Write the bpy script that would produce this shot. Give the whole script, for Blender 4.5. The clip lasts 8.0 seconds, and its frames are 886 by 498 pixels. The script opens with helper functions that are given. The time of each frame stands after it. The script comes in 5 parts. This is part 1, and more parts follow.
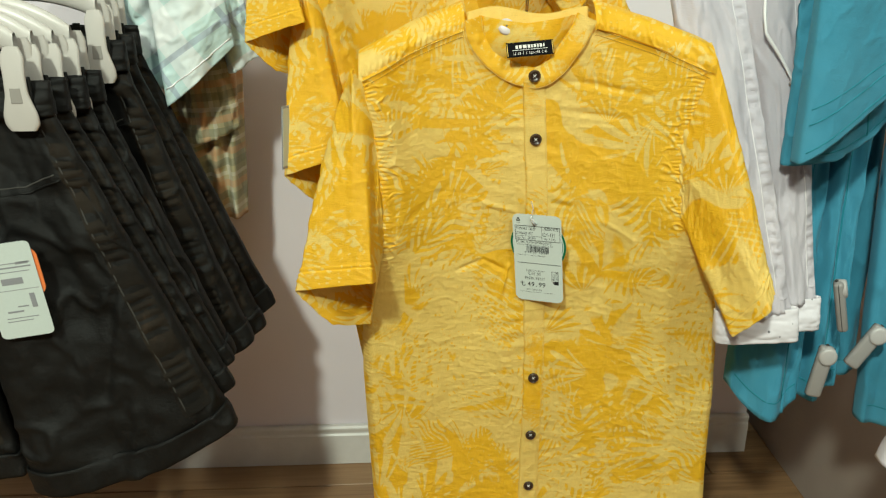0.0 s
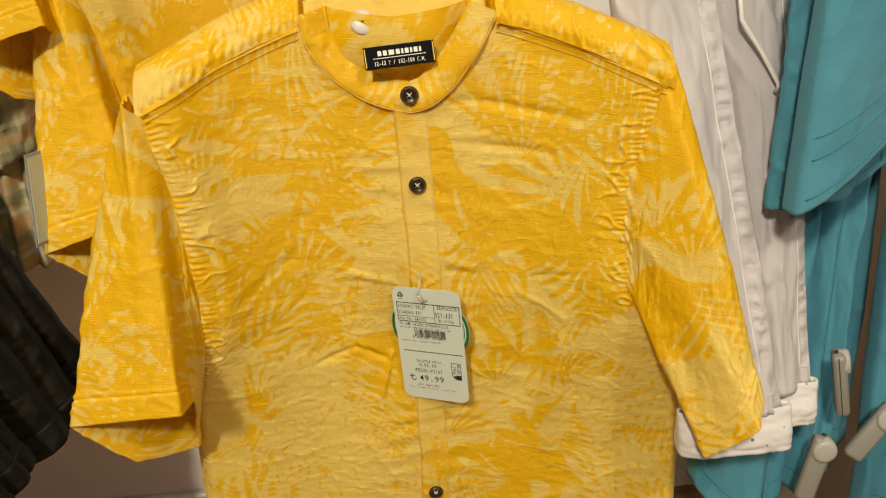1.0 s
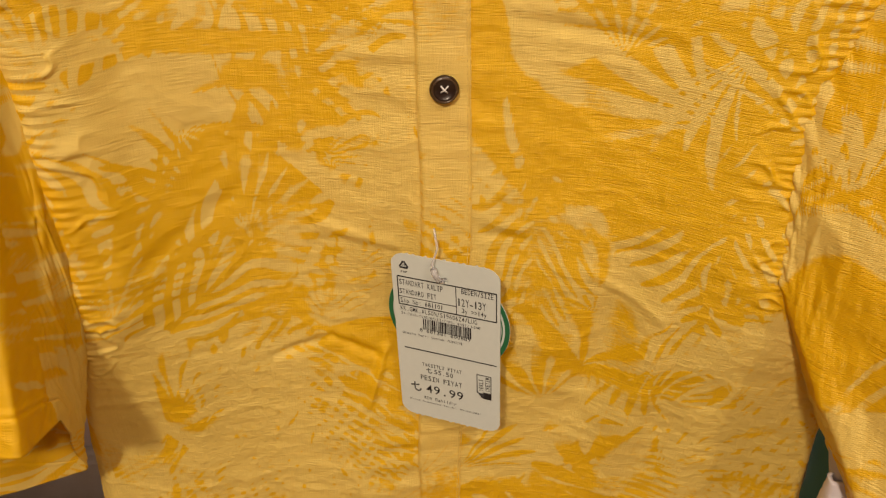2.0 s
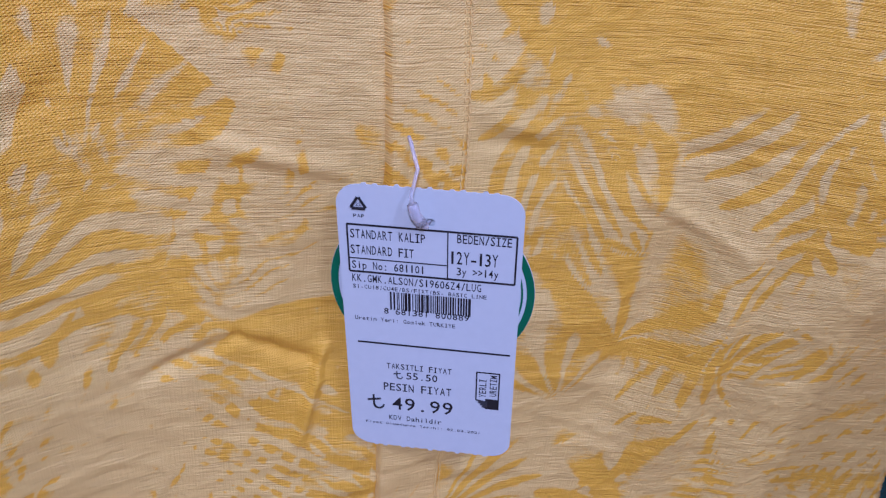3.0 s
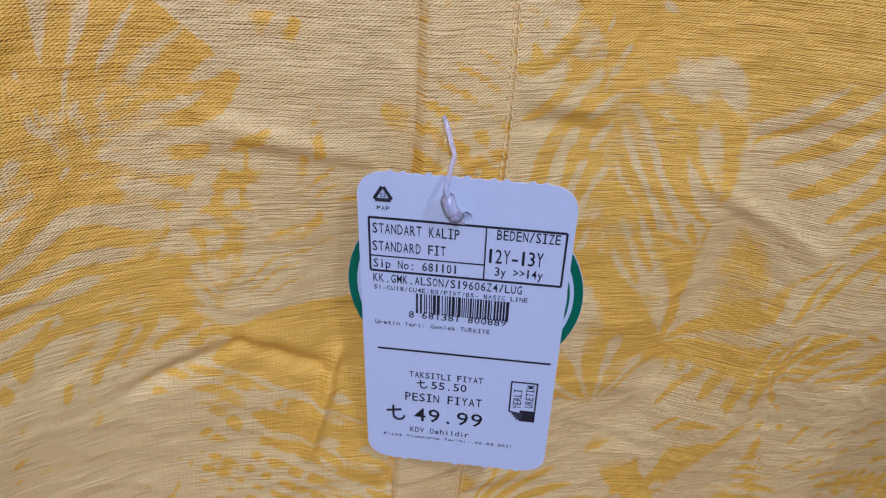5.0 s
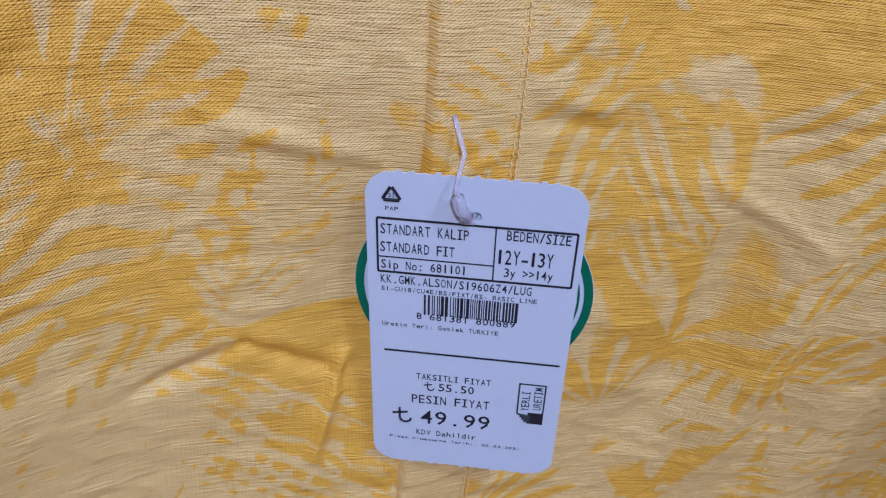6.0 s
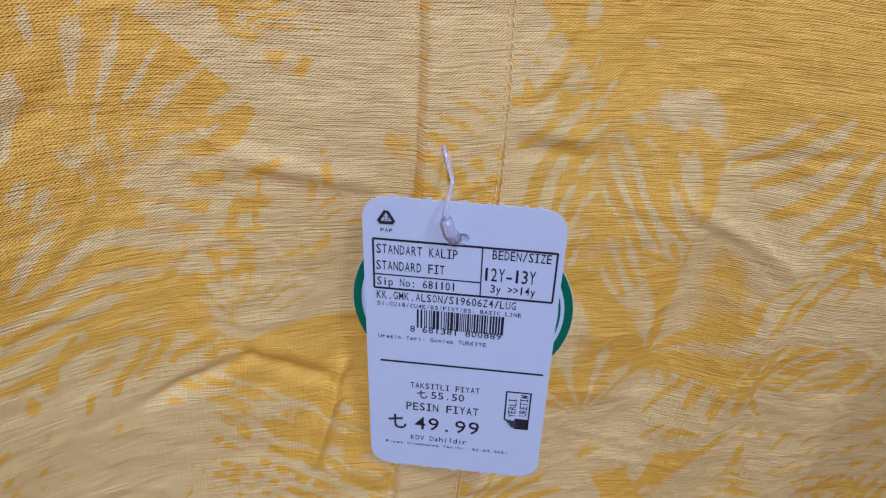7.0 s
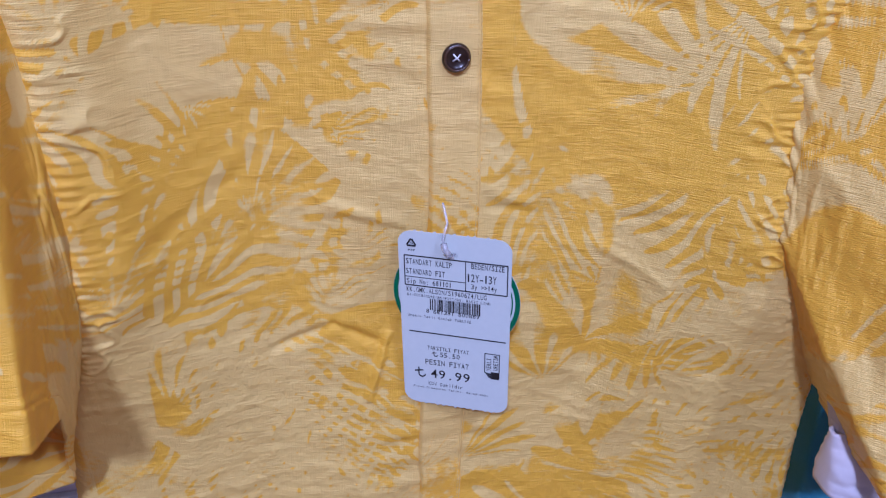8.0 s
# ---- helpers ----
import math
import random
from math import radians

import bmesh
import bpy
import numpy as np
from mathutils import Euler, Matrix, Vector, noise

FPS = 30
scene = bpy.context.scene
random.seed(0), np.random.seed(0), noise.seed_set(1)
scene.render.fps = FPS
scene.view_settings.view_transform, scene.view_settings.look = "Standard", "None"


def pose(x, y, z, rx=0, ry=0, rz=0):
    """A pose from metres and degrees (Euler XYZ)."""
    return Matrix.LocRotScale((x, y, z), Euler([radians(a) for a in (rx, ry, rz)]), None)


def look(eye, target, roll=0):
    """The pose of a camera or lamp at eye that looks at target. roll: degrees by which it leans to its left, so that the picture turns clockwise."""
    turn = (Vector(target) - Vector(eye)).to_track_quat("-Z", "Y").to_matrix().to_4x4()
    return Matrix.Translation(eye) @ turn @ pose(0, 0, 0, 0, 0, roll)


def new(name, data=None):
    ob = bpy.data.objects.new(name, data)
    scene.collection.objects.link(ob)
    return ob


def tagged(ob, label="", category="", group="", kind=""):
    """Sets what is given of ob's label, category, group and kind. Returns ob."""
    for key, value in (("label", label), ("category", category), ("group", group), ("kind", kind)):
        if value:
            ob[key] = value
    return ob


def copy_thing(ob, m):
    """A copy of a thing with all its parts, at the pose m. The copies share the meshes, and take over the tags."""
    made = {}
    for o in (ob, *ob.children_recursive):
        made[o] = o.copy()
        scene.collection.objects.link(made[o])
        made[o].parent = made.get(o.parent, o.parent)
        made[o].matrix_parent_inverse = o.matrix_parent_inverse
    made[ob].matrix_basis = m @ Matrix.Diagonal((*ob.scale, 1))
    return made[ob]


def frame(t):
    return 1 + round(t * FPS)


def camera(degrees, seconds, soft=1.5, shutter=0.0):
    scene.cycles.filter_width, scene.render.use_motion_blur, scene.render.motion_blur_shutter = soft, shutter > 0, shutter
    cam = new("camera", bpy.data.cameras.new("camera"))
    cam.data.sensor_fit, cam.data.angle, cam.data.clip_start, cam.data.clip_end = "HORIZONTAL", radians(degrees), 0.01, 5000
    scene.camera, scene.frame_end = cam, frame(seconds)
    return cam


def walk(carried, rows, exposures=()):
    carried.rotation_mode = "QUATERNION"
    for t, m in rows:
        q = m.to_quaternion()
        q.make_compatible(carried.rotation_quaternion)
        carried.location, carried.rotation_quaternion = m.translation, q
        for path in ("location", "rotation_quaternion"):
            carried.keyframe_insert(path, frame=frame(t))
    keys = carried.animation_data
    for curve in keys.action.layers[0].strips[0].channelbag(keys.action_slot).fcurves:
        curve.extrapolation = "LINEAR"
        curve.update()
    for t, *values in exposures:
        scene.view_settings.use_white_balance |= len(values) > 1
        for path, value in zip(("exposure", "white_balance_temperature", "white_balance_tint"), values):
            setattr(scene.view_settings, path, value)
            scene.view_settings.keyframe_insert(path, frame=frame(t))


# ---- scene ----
cam = camera(54.9, 8.0, soft=1.25)
PATH = [
    (0, (0.015, -0.017, 1.117), (0.122, 1.847, 0.401), 0.2),
    (0.5, (0.098, 0.088, 1.126), (0.266, 1.919, 0.34), -0.9),
    (1, (0.111, 0.31, 1.118), (0.357, 2.111, 0.285), -0.6),
    (1.5, (0.12, 0.439, 1.085), (0.349, 2.18, 0.128), 1.5),
    (1.7, (0.135, 0.496, 1.063), (0.308, 2.216, 0.057), 2.7),
    (2.8, (0.108, 0.689, 0.916), (0.659, 2.328, -0.088), 4.8),
    (3, (0.103, 0.713, 0.906), (0.709, 2.344, -0.08), 4.7),
    (3.5, (0.104, 0.739, 0.891), (0.734, 2.33, -0.144), 4.5),
    (4, (0.1, 0.753, 0.89), (0.759, 2.331, -0.146), 5.6),
    (5.5, (0.099, 0.753, 0.896), (0.74, 2.325, -0.163), 5.7),
    (6, (0.097, 0.757, 0.893), (0.752, 2.325, -0.162), 5.9),
    (6.5, (0.095, 0.756, 0.894), (0.76, 2.324, -0.155), 6.0),
    (7, (0.093, 0.741, 0.906), (0.751, 2.322, -0.127), 5.7),
    (7.5, (0.08, 0.685, 0.931), (0.694, 2.298, -0.08), 6.4),
    (8, (0.078, 0.562, 0.985), (0.523, 2.282, 0.067), 3.8),
]
EXPOSURES = [(0.0, 0.16, 6400, -14), (0.7, 0.08, 7400, -8), (1.1, -0.06, 8800, 0), (1.7, -0.2, 9700, 6), (2.8, -0.25, 4380, 46), (3.5, -0.26, 4350, 42), (7.0, -0.25, 4400, 36), (8.0, -0.13, 4400, 38)]
walk(cam, [(t, look(eye, target, roll)) for t, eye, target, roll in PATH], EXPOSURES)

# ---- world, lamps, exposure ----
world = bpy.data.worlds.new("shop_air")
world.use_nodes = True
scene.world = world
world.node_tree.nodes["Background"].inputs[0].default_value = (0.9, 0.92, 1.0, 1)
world.node_tree.nodes["Background"].inputs[1].default_value = 0.02

FLOOR = 0.08
CEIL = 2.98
WALL_Y = 1.48


def spot(eye, target, watts, size, colour, angle=75, blend=0.6):
    data = bpy.data.lights.new("track_spot", "SPOT")
    data.energy, data.shadow_soft_size, data.color = watts, size, colour
    data.spot_size, data.spot_blend = radians(angle), blend
    ob = new("track_spot", data)
    ob.matrix_world = look(eye, target)
    return ob


# unseen soft area lamp under the ceiling, added as fill
def fill_lamp(x, y, w, h, watts, colour):
    data = bpy.data.lights.new("soft_fill_light", "AREA")
    data.shape, data.size, data.size_y, data.energy, data.color = "RECTANGLE", w, h, watts, colour
    ob = new("soft_fill_light", data)
    ob.matrix_world = pose(x, y, CEIL - 0.03)
    return ob


KEY_R, KEY_L = (0.80, -0.85, 2.85), (-0.66, -1.30, 2.72)
WARM = (1.0, 0.95, 0.88)
spot(KEY_R, (0.2, 0.95, 0.80), 84, 0.07, WARM)
spot(KEY_L, (-0.1, 1.0, 0.90), 258, 0.10, WARM)
# added fill that lifts the shaded cloth and wall
fill_lamp(-0.2, -0.9, 2.4, 2.0, 28, (1.0, 0.95, 0.9))

# ---- noise on arrays ----


def lattice(ix, iy, seed):
    h = np.sin(ix * 127.1 + iy * 311.7 + seed * 74.7) * 43758.5453
    return h - np.floor(h)


def noise2(x, y, seed=0):
    """Smooth noise in -1..1."""
    ix, iy = np.floor(x), np.floor(y)
    fx, fy = x - ix, y - iy
    fx, fy = fx * fx * fx * (fx * (fx * 6 - 15) + 10), fy * fy * fy * (fy * (fy * 6 - 15) + 10)
    a, b = lattice(ix, iy, seed), lattice(ix + 1, iy, seed)
    c, d = lattice(ix, iy + 1, seed), lattice(ix + 1, iy + 1, seed)
    return 2 * ((a * (1 - fx) + b * fx) * (1 - fy) + (c * (1 - fx) + d * fx) * fy) - 1


def fbm(x, y, seed=0, octaves=3):
    v, amp = 0, 1
    for k in range(octaves):
        v = v + amp * noise2(x * 2 ** k, y * 2 ** k, seed + 13 * k)
        amp *= 0.5
    return v


def ridge(x, y, seed=0):
    """Sharp creases: 0 mostly, up to 1 along wandering lines."""
    return np.clip(1 - np.abs(fbm(x, y, seed, 2)) * 3.2, 0, 1) ** 2


def bump_at(x, y, x0, y0, x1, y1, w):
    """A soft ridge along the straight line from (x0, y0) to (x1, y1), of half width w."""
    dx, dy = x1 - x0, y1 - y0
    ll = dx * dx + dy * dy
    s = np.clip(((x - x0) * dx + (y - y0) * dy) / ll, 0, 1)
    d2 = (x - x0 - s * dx) ** 2 + (y - y0 - s * dy) ** 2
    return np.exp(-d2 / (w * w)) * np.sin(np.pi * np.clip(s, 0.0, 1)) ** 0.5


def smooth01(v):
    v = np.clip(v, 0, 1)
    return v * v * (3 - 2 * v)


# ---- materials ----


def material(name, rough=0.7, colour=(0.5, 0.5, 0.5), metal=0.0, sheen=0.0, spec=0.4):
    m = bpy.data.materials.new(name)
    m.use_nodes = True
    b = m.node_tree.nodes["Principled BSDF"]
    b.inputs["Base Color"].default_value = (*colour, 1)
    b.inputs["Roughness"].default_value = rough
    b.inputs["Metallic"].default_value = metal
    b.inputs["Sheen Weight"].default_value = sheen
    b.inputs["Specular IOR Level"].default_value = spec
    return m


def node(m, kind, **inputs):
    n = m.node_tree.nodes.new(kind)
    for k, v in inputs.items():
        n.inputs[k.replace("_", " ")].default_value = v
    return n


def link(m, a, b):
    m.node_tree.links.new(a, b)


def ramp(m, fac, stops):
    r = m.node_tree.nodes.new("ShaderNodeValToRGB")
    e = r.color_ramp.elements
    while len(e) < len(stops):
        e.new(0.5)
    for el, (p, c) in zip(e, stops):
        el.position, el.color = p, (*c, 1)
    link(m, fac, r.inputs[0])
    return r.outputs[0]


def maths(m, op, a, b, c=None):
    n = m.node_tree.nodes.new("ShaderNodeMath")
    n.operation = op
    for i, v in enumerate((a, b, c)):
        if v is None:
            continue
        if isinstance(v, (int, float)):
            n.inputs[i].default_value = v
        else:
            link(m, v, n.inputs[i])
    return n.outputs[0]


def mapped(m, scale, turn=(0, 0, 0)):
    t = m.node_tree.nodes.new("ShaderNodeTexCoord")
    p = m.node_tree.nodes.new("ShaderNodeMapping")
    p.inputs["Scale"].default_value = scale
    p.inputs["Rotation"].default_value = turn
    link(m, t.outputs["Object"], p.inputs["Vector"])
    return p.outputs[0]


def noise_node(m, vec, scale, detail=3.0, rough=0.55):
    n = node(m, "ShaderNodeTexNoise", Scale=scale, Detail=detail, Roughness=rough)
    link(m, vec, n.inputs["Vector"])
    return n.outputs["Fac"]


def bump(m, height, strength, distance):
    n = node(m, "ShaderNodeBump", Strength=strength, Distance=distance)
    link(m, height, n.inputs["Height"])
    link(m, n.outputs[0], m.node_tree.nodes["Principled BSDF"].inputs["Normal"])


def base(m, socket):
    link(m, socket, m.node_tree.nodes["Principled BSDF"].inputs["Base Color"])


def mix_colour(m, fac, a, b, mode="MIX"):
    n = m.node_tree.nodes.new("ShaderNodeMix")
    n.data_type, n.blend_type = "RGBA", mode
    for sock, v in ((n.inputs[0], fac), (n.inputs[6], a), (n.inputs[7], b)):
        if isinstance(v, (int, float)):
            sock.default_value = v
        elif isinstance(v, tuple):
            sock.default_value = (*v, 1)
        else:
            link(m, v, sock)
    return n.outputs[2]


def see_through(m, share):
    """Thin cloth: part of the light passes to the other side."""
    b = m.node_tree.nodes["Principled BSDF"]
    out = m.node_tree.nodes["Material Output"]
    t = m.node_tree.nodes.new("ShaderNodeBsdfTranslucent")
    src = b.inputs["Base Color"].links[0].from_socket
    link(m, src, t.inputs["Color"])
    x = m.node_tree.nodes.new("ShaderNodeMixShader")
    x.inputs[0].default_value = share
    link(m, b.outputs[0], x.inputs[1])
    link(m, t.outputs[0], x.inputs[2])
    link(m, x.outputs[0], out.inputs["Surface"])


def weave_height(m, pitch, slub=0.5):
    """Weave: slanting rows of threads of uneven thickness. Gives height, weft and warp."""
    vec = mapped(m, (1, 1, 1))
    wob = noise_node(m, vec, 160, 2)
    sep = m.node_tree.nodes.new("ShaderNodeSeparateXYZ")
    link(m, vec, sep.inputs[0])
    k = 2 * math.pi / pitch
    ph = maths(m, "MULTIPLY", wob, 2.2)
    diag = maths(m, "ADD", maths(m, "MULTIPLY", sep.outputs["X"], 0.75 * k), maths(m, "MULTIPLY_ADD", sep.outputs["Z"], -1.0 * k, ph))
    s1 = maths(m, "SINE", diag, 0)
    s2 = maths(m, "SINE", maths(m, "MULTIPLY_ADD", sep.outputs["Z"], 1.55 * k, ph), 0)
    weft = noise_node(m, mapped(m, (90, 23, 1500), (0, 0, 0.3)), 1.0, 2)
    warp = noise_node(m, mapped(m, (1500, 23, 90)), 1.0, 2)
    slubs = maths(m, "ADD", maths(m, "MULTIPLY", weft, 2.2 * slub), maths(m, "MULTIPLY", warp, 1.2 * slub))
    rows = maths(m, "ADD", maths(m, "MULTIPLY", s1, 0.14), maths(m, "MULTIPLY", s2, 0.08))
    return maths(m, "ADD", rows, slubs), weft, warp


def print_cloth(name, deep, pale, plain=False):
    m = material(name, 0.46, pale, sheen=0.0, spec=0.5)
    h, weft, warp = weave_height(m, 0.0010, 0.8)
    fine = noise_node(m, mapped(m, (1, 1, 1)), 420, 3)
    mid = noise_node(m, mapped(m, (1, 1, 1)), 120, 2)
    if plain:
        col = mix_colour(m, maths(m, "MULTIPLY", mid, 0.35), pale, deep)
    else:
        at = m.node_tree.nodes.new("ShaderNodeAttribute")
        at.attribute_name = "print"
        v = maths(m, "ADD", at.outputs["Fac"], maths(m, "MULTIPLY_ADD", fine, 0.40, -0.20))
        v = maths(m, "ADD", v, maths(m, "MULTIPLY_ADD", mid, 0.45, -0.225))
        v = maths(m, "ADD", v, maths(m, "MULTIPLY_ADD", weft, 0.6, -0.3))
        fac = ramp(m, v, ((0.34, (0.06, 0.06, 0.06)), (0.66, (0.94, 0.94, 0.94))))
        col = mix_colour(m, fac, pale, deep)
    # shade between the threads, put into the colour: darker where the weave is low
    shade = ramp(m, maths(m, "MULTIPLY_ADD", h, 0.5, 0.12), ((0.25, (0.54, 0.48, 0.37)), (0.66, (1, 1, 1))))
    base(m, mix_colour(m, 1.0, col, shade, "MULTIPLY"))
    rumple = noise_node(m, mapped(m, (0.8, 1, 1.25)), 105, 4, 0.6)
    bump(m, maths(m, "MULTIPLY_ADD", rumple, 2.4, h), 1.0, 0.00036)
    see_through(m, 0.28)
    return m


def cloth(name, colour, dark, rough=0.85, pitch=0.001, sheen=0.1, worn=0.0, spec=0.25, rumpled=2.0):
    m = material(name, rough, colour, sheen=sheen, spec=spec)
    h, weft, warp = weave_height(m, pitch, 0.5)
    big = noise_node(m, mapped(m, (1, 1, 1)), 9, 4)
    col = mix_colour(m, ramp(m, big, ((0.35, (0, 0, 0)), (0.7, (1, 1, 1)))), dark, colour)
    if worn:
        streak = noise_node(m, mapped(m, (30, 30, 6)), 1.5, 5, 0.7)
        col = mix_colour(m, maths(m, "MULTIPLY", ramp(m, streak, ((0.55, (0, 0, 0)), (0.8, (1, 1, 1)))), worn), col, tuple(c * k for c, k in zip(colour, (3.2, 2.6, 2.2))))
    base(m, col)
    rumple = noise_node(m, mapped(m, (1, 1, 1.2)), 55, 5, 0.62)
    bump(m, maths(m, "MULTIPLY_ADD", rumple, rumpled, h), 0.6, 0.0006)
    if sum(colour) > 0.1:
        see_through(m, 0.12)
    return m


DEEP, PALE = (0.95, 0.555, 0.014), (0.95, 0.72, 0.21)
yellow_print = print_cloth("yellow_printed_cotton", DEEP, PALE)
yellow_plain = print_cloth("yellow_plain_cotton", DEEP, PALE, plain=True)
thread_yellow = material("yellow_thread", 0.7, (0.85, 0.60, 0.16))
black_denim = cloth("black_denim", (0.0058, 0.0054, 0.0050), (0.0022, 0.0021, 0.0020), 0.62, 0.0016, sheen=0.0, worn=0.35, spec=0.26, rumpled=5.0)
worn_denim = cloth("worn_black_denim", (0.019, 0.0138, 0.009), (0.006, 0.0047, 0.0035), 0.8, 0.0016, sheen=0.0, worn=0.6, spec=0.2, rumpled=5.0)
white_cotton = cloth("white_twill", (0.63, 0.59, 0.65), (0.56, 0.52, 0.58), 0.8, 0.0012)
teal_cotton = cloth("turquoise_cotton", (0.088, 0.31, 0.45), (0.06, 0.26, 0.39), 0.8, 0.0012)
white_thread = material("white_thread", 0.6, (0.82, 0.80, 0.82))
teal_thread = material("teal_thread", 0.7, (0.02, 0.20, 0.26))
grey_thread = material("grey_thread", 0.7, (0.045, 0.042, 0.038))
white_plastic = material("white_plastic", 0.35, (0.53, 0.50, 0.475), spec=0.5)
clear_plastic = material("clear_plastic", 0.12, (0.9, 0.9, 0.92), spec=0.5)
clear_plastic.node_tree.nodes["Principled BSDF"].inputs["Transmission Weight"].default_value = 0.72
grey_plastic = material("grey_plastic", 0.45, (0.27, 0.255, 0.25), spec=0.5)
dark_slot = material("dark_slot", 0.6, (0.05, 0.05, 0.05))
pin_metal = material("pin_metal", 0.35, (0.25, 0.23, 0.22), metal=0.8)
steel = material("brushed_steel", 0.3, (0.6, 0.6, 0.6), metal=1.0)
ink = material("black_ink", 0.6, (0.012, 0.012, 0.014))
label_black = material("black_satin_label", 0.8, (0.006, 0.006, 0.007), spec=0.1)
label_white = material("white_woven_thread", 0.6, (0.75, 0.73, 0.70))
button_dark = material("dark_brown_button", 0.28, (0.022, 0.010, 0.006), spec=0.6)
button_rim = material("button_rim", 0.3, (0.075, 0.04, 0.022), spec=0.6)
green_card = material("green_card_edge", 0.5, (0.004, 0.125, 0.05))
orange_card = material("orange_card", 0.5, (0.75, 0.20, 0.06))

card = material("white_card", 0.55, (0.80, 0.80, 0.82), spec=0.35)
base(card, mix_colour(card, noise_node(card, mapped(card, (1, 1, 1)), 300, 3), (0.525, 0.578, 0.553), (0.57, 0.622, 0.595)))

wall_paint = material("white_wall_paint", 0.75, (0.62, 0.60, 0.61))
wn = noise_node(wall_paint, mapped(wall_paint, (1, 1, 1)), 3, 5)
base(wall_paint, ramp(wall_paint, wn, ((0.3, (0.73, 0.675, 0.735)), (0.7, (0.80, 0.745, 0.80)))))
bump(wall_paint, noise_node(wall_paint, mapped(wall_paint, (1, 1, 1)), 260, 3), 0.12, 0.0008)
skirt_paint = material("white_satin_paint", 0.35, (0.70, 0.68, 0.66))
sn = noise_node(skirt_paint, mapped(skirt_paint, (1, 1, 1)), 14, 4)
base(skirt_paint, ramp(skirt_paint, sn, ((0.3, (0.62, 0.60, 0.58)), (0.7, (0.74, 0.72, 0.70)))))
panel_paint = material("taupe_panel", 0.6, (0.36, 0.31, 0.28))
pn = noise_node(panel_paint, mapped(panel_paint, (1, 1, 1)), 5, 5)
base(panel_paint, ramp(panel_paint, pn, ((0.3, (0.33, 0.285, 0.255)), (0.7, (0.39, 0.34, 0.305)))))
ceiling_paint = material("ceiling_paint", 0.8, (0.7, 0.7, 0.7))

plank_wood = material("oak_floor", 0.38, (0.3, 0.18, 0.09))
info = plank_wood.node_tree.nodes.new("ShaderNodeObjectInfo")
grain = noise_node(plank_wood, mapped(plank_wood, (3, 60, 60)), 1.6, 6, 0.6)
tone = maths(plank_wood, "ADD", maths(plank_wood, "MULTIPLY", grain, 0.8), maths(plank_wood, "MULTIPLY", info.outputs["Random"], 0.35))
base(plank_wood, ramp(plank_wood, tone, ((0.25, (0.17, 0.095, 0.045)), (0.55, (0.30, 0.18, 0.09)), (0.9, (0.40, 0.26, 0.14)))))
bump(plank_wood, grain, 0.15, 0.001)

# ---- building helpers ----


def link_part(name, mesh, mat, parent=None, label=""):
    mesh.materials.append(mat)
    ob = new(name, mesh)
    if parent is not None:
        ob.parent = parent
    if label:
        ob["label"] = label
    return ob


def thing(name, label, category, group="", kind=""):
    return tagged(new(name), label, category, group, kind)


def grid_part(name, pts, mat, parent, label="", wrap=False, attr=None, thick=0.0):
    """A sheet of points [rows, columns, 3]; wrap joins the last column to the first."""
    nr, nc = pts.shape[:2]
    idx = np.arange(nr * nc).reshape(nr, nc)
    if wrap:
        idx = np.concatenate([idx, idx[:, :1]], 1)
    faces = np.stack([idx[:-1, :-1], idx[:-1, 1:], idx[1:, 1:], idx[1:, :-1]], -1).reshape(-1, 4)
    mesh = bpy.data.meshes.new(name)
    mesh.vertices.add(nr * nc)
    mesh.vertices.foreach_set("co", np.ascontiguousarray(pts, dtype=np.float32).ravel())
    mesh.loops.add(faces.size)
    mesh.loops.foreach_set("vertex_index", faces.ravel().astype(np.int32))
    mesh.polygons.add(len(faces))
    mesh.polygons.foreach_set("loop_start", np.arange(0, faces.size, 4, dtype=np.int32))
    mesh.polygons.foreach_set("use_smooth", np.ones(len(faces), dtype=bool))
    mesh.update(calc_edges=True)
    mesh.validate()
    if attr is not None:
        a = mesh.attributes.new("print", "FLOAT", "POINT")
        a.data.foreach_set("value", np.ascontiguousarray(attr, dtype=np.float32).ravel())
    ob = link_part(name, mesh, mat, parent, label)
    if thick:
        s = ob.modifiers.new("cloth_thickness", "SOLIDIFY")
        s.thickness, s.offset = thick, 0
    return ob


def part(name, bm, mat, parent=None, label="", smooth=False):
    mesh = bpy.data.meshes.new(name)
    if smooth:
        for f in bm.faces:
            f.smooth = True
    bm.to_mesh(mesh)
    bm.free()
    return link_part(name, mesh, mat, parent, label)


def block(sx, sy, sz, m=None, bevel=0.0, seg=2):
    bm = bmesh.new()
    bmesh.ops.create_cube(bm, size=1, matrix=Matrix.Diagonal((sx, sy, sz, 1)))
    if bevel:
        bmesh.ops.bevel(bm, geom=bm.edges[:], offset=bevel, segments=seg, affect="EDGES", profile=0.5)
    if m is not None:
        bm.transform(m)
    return bm


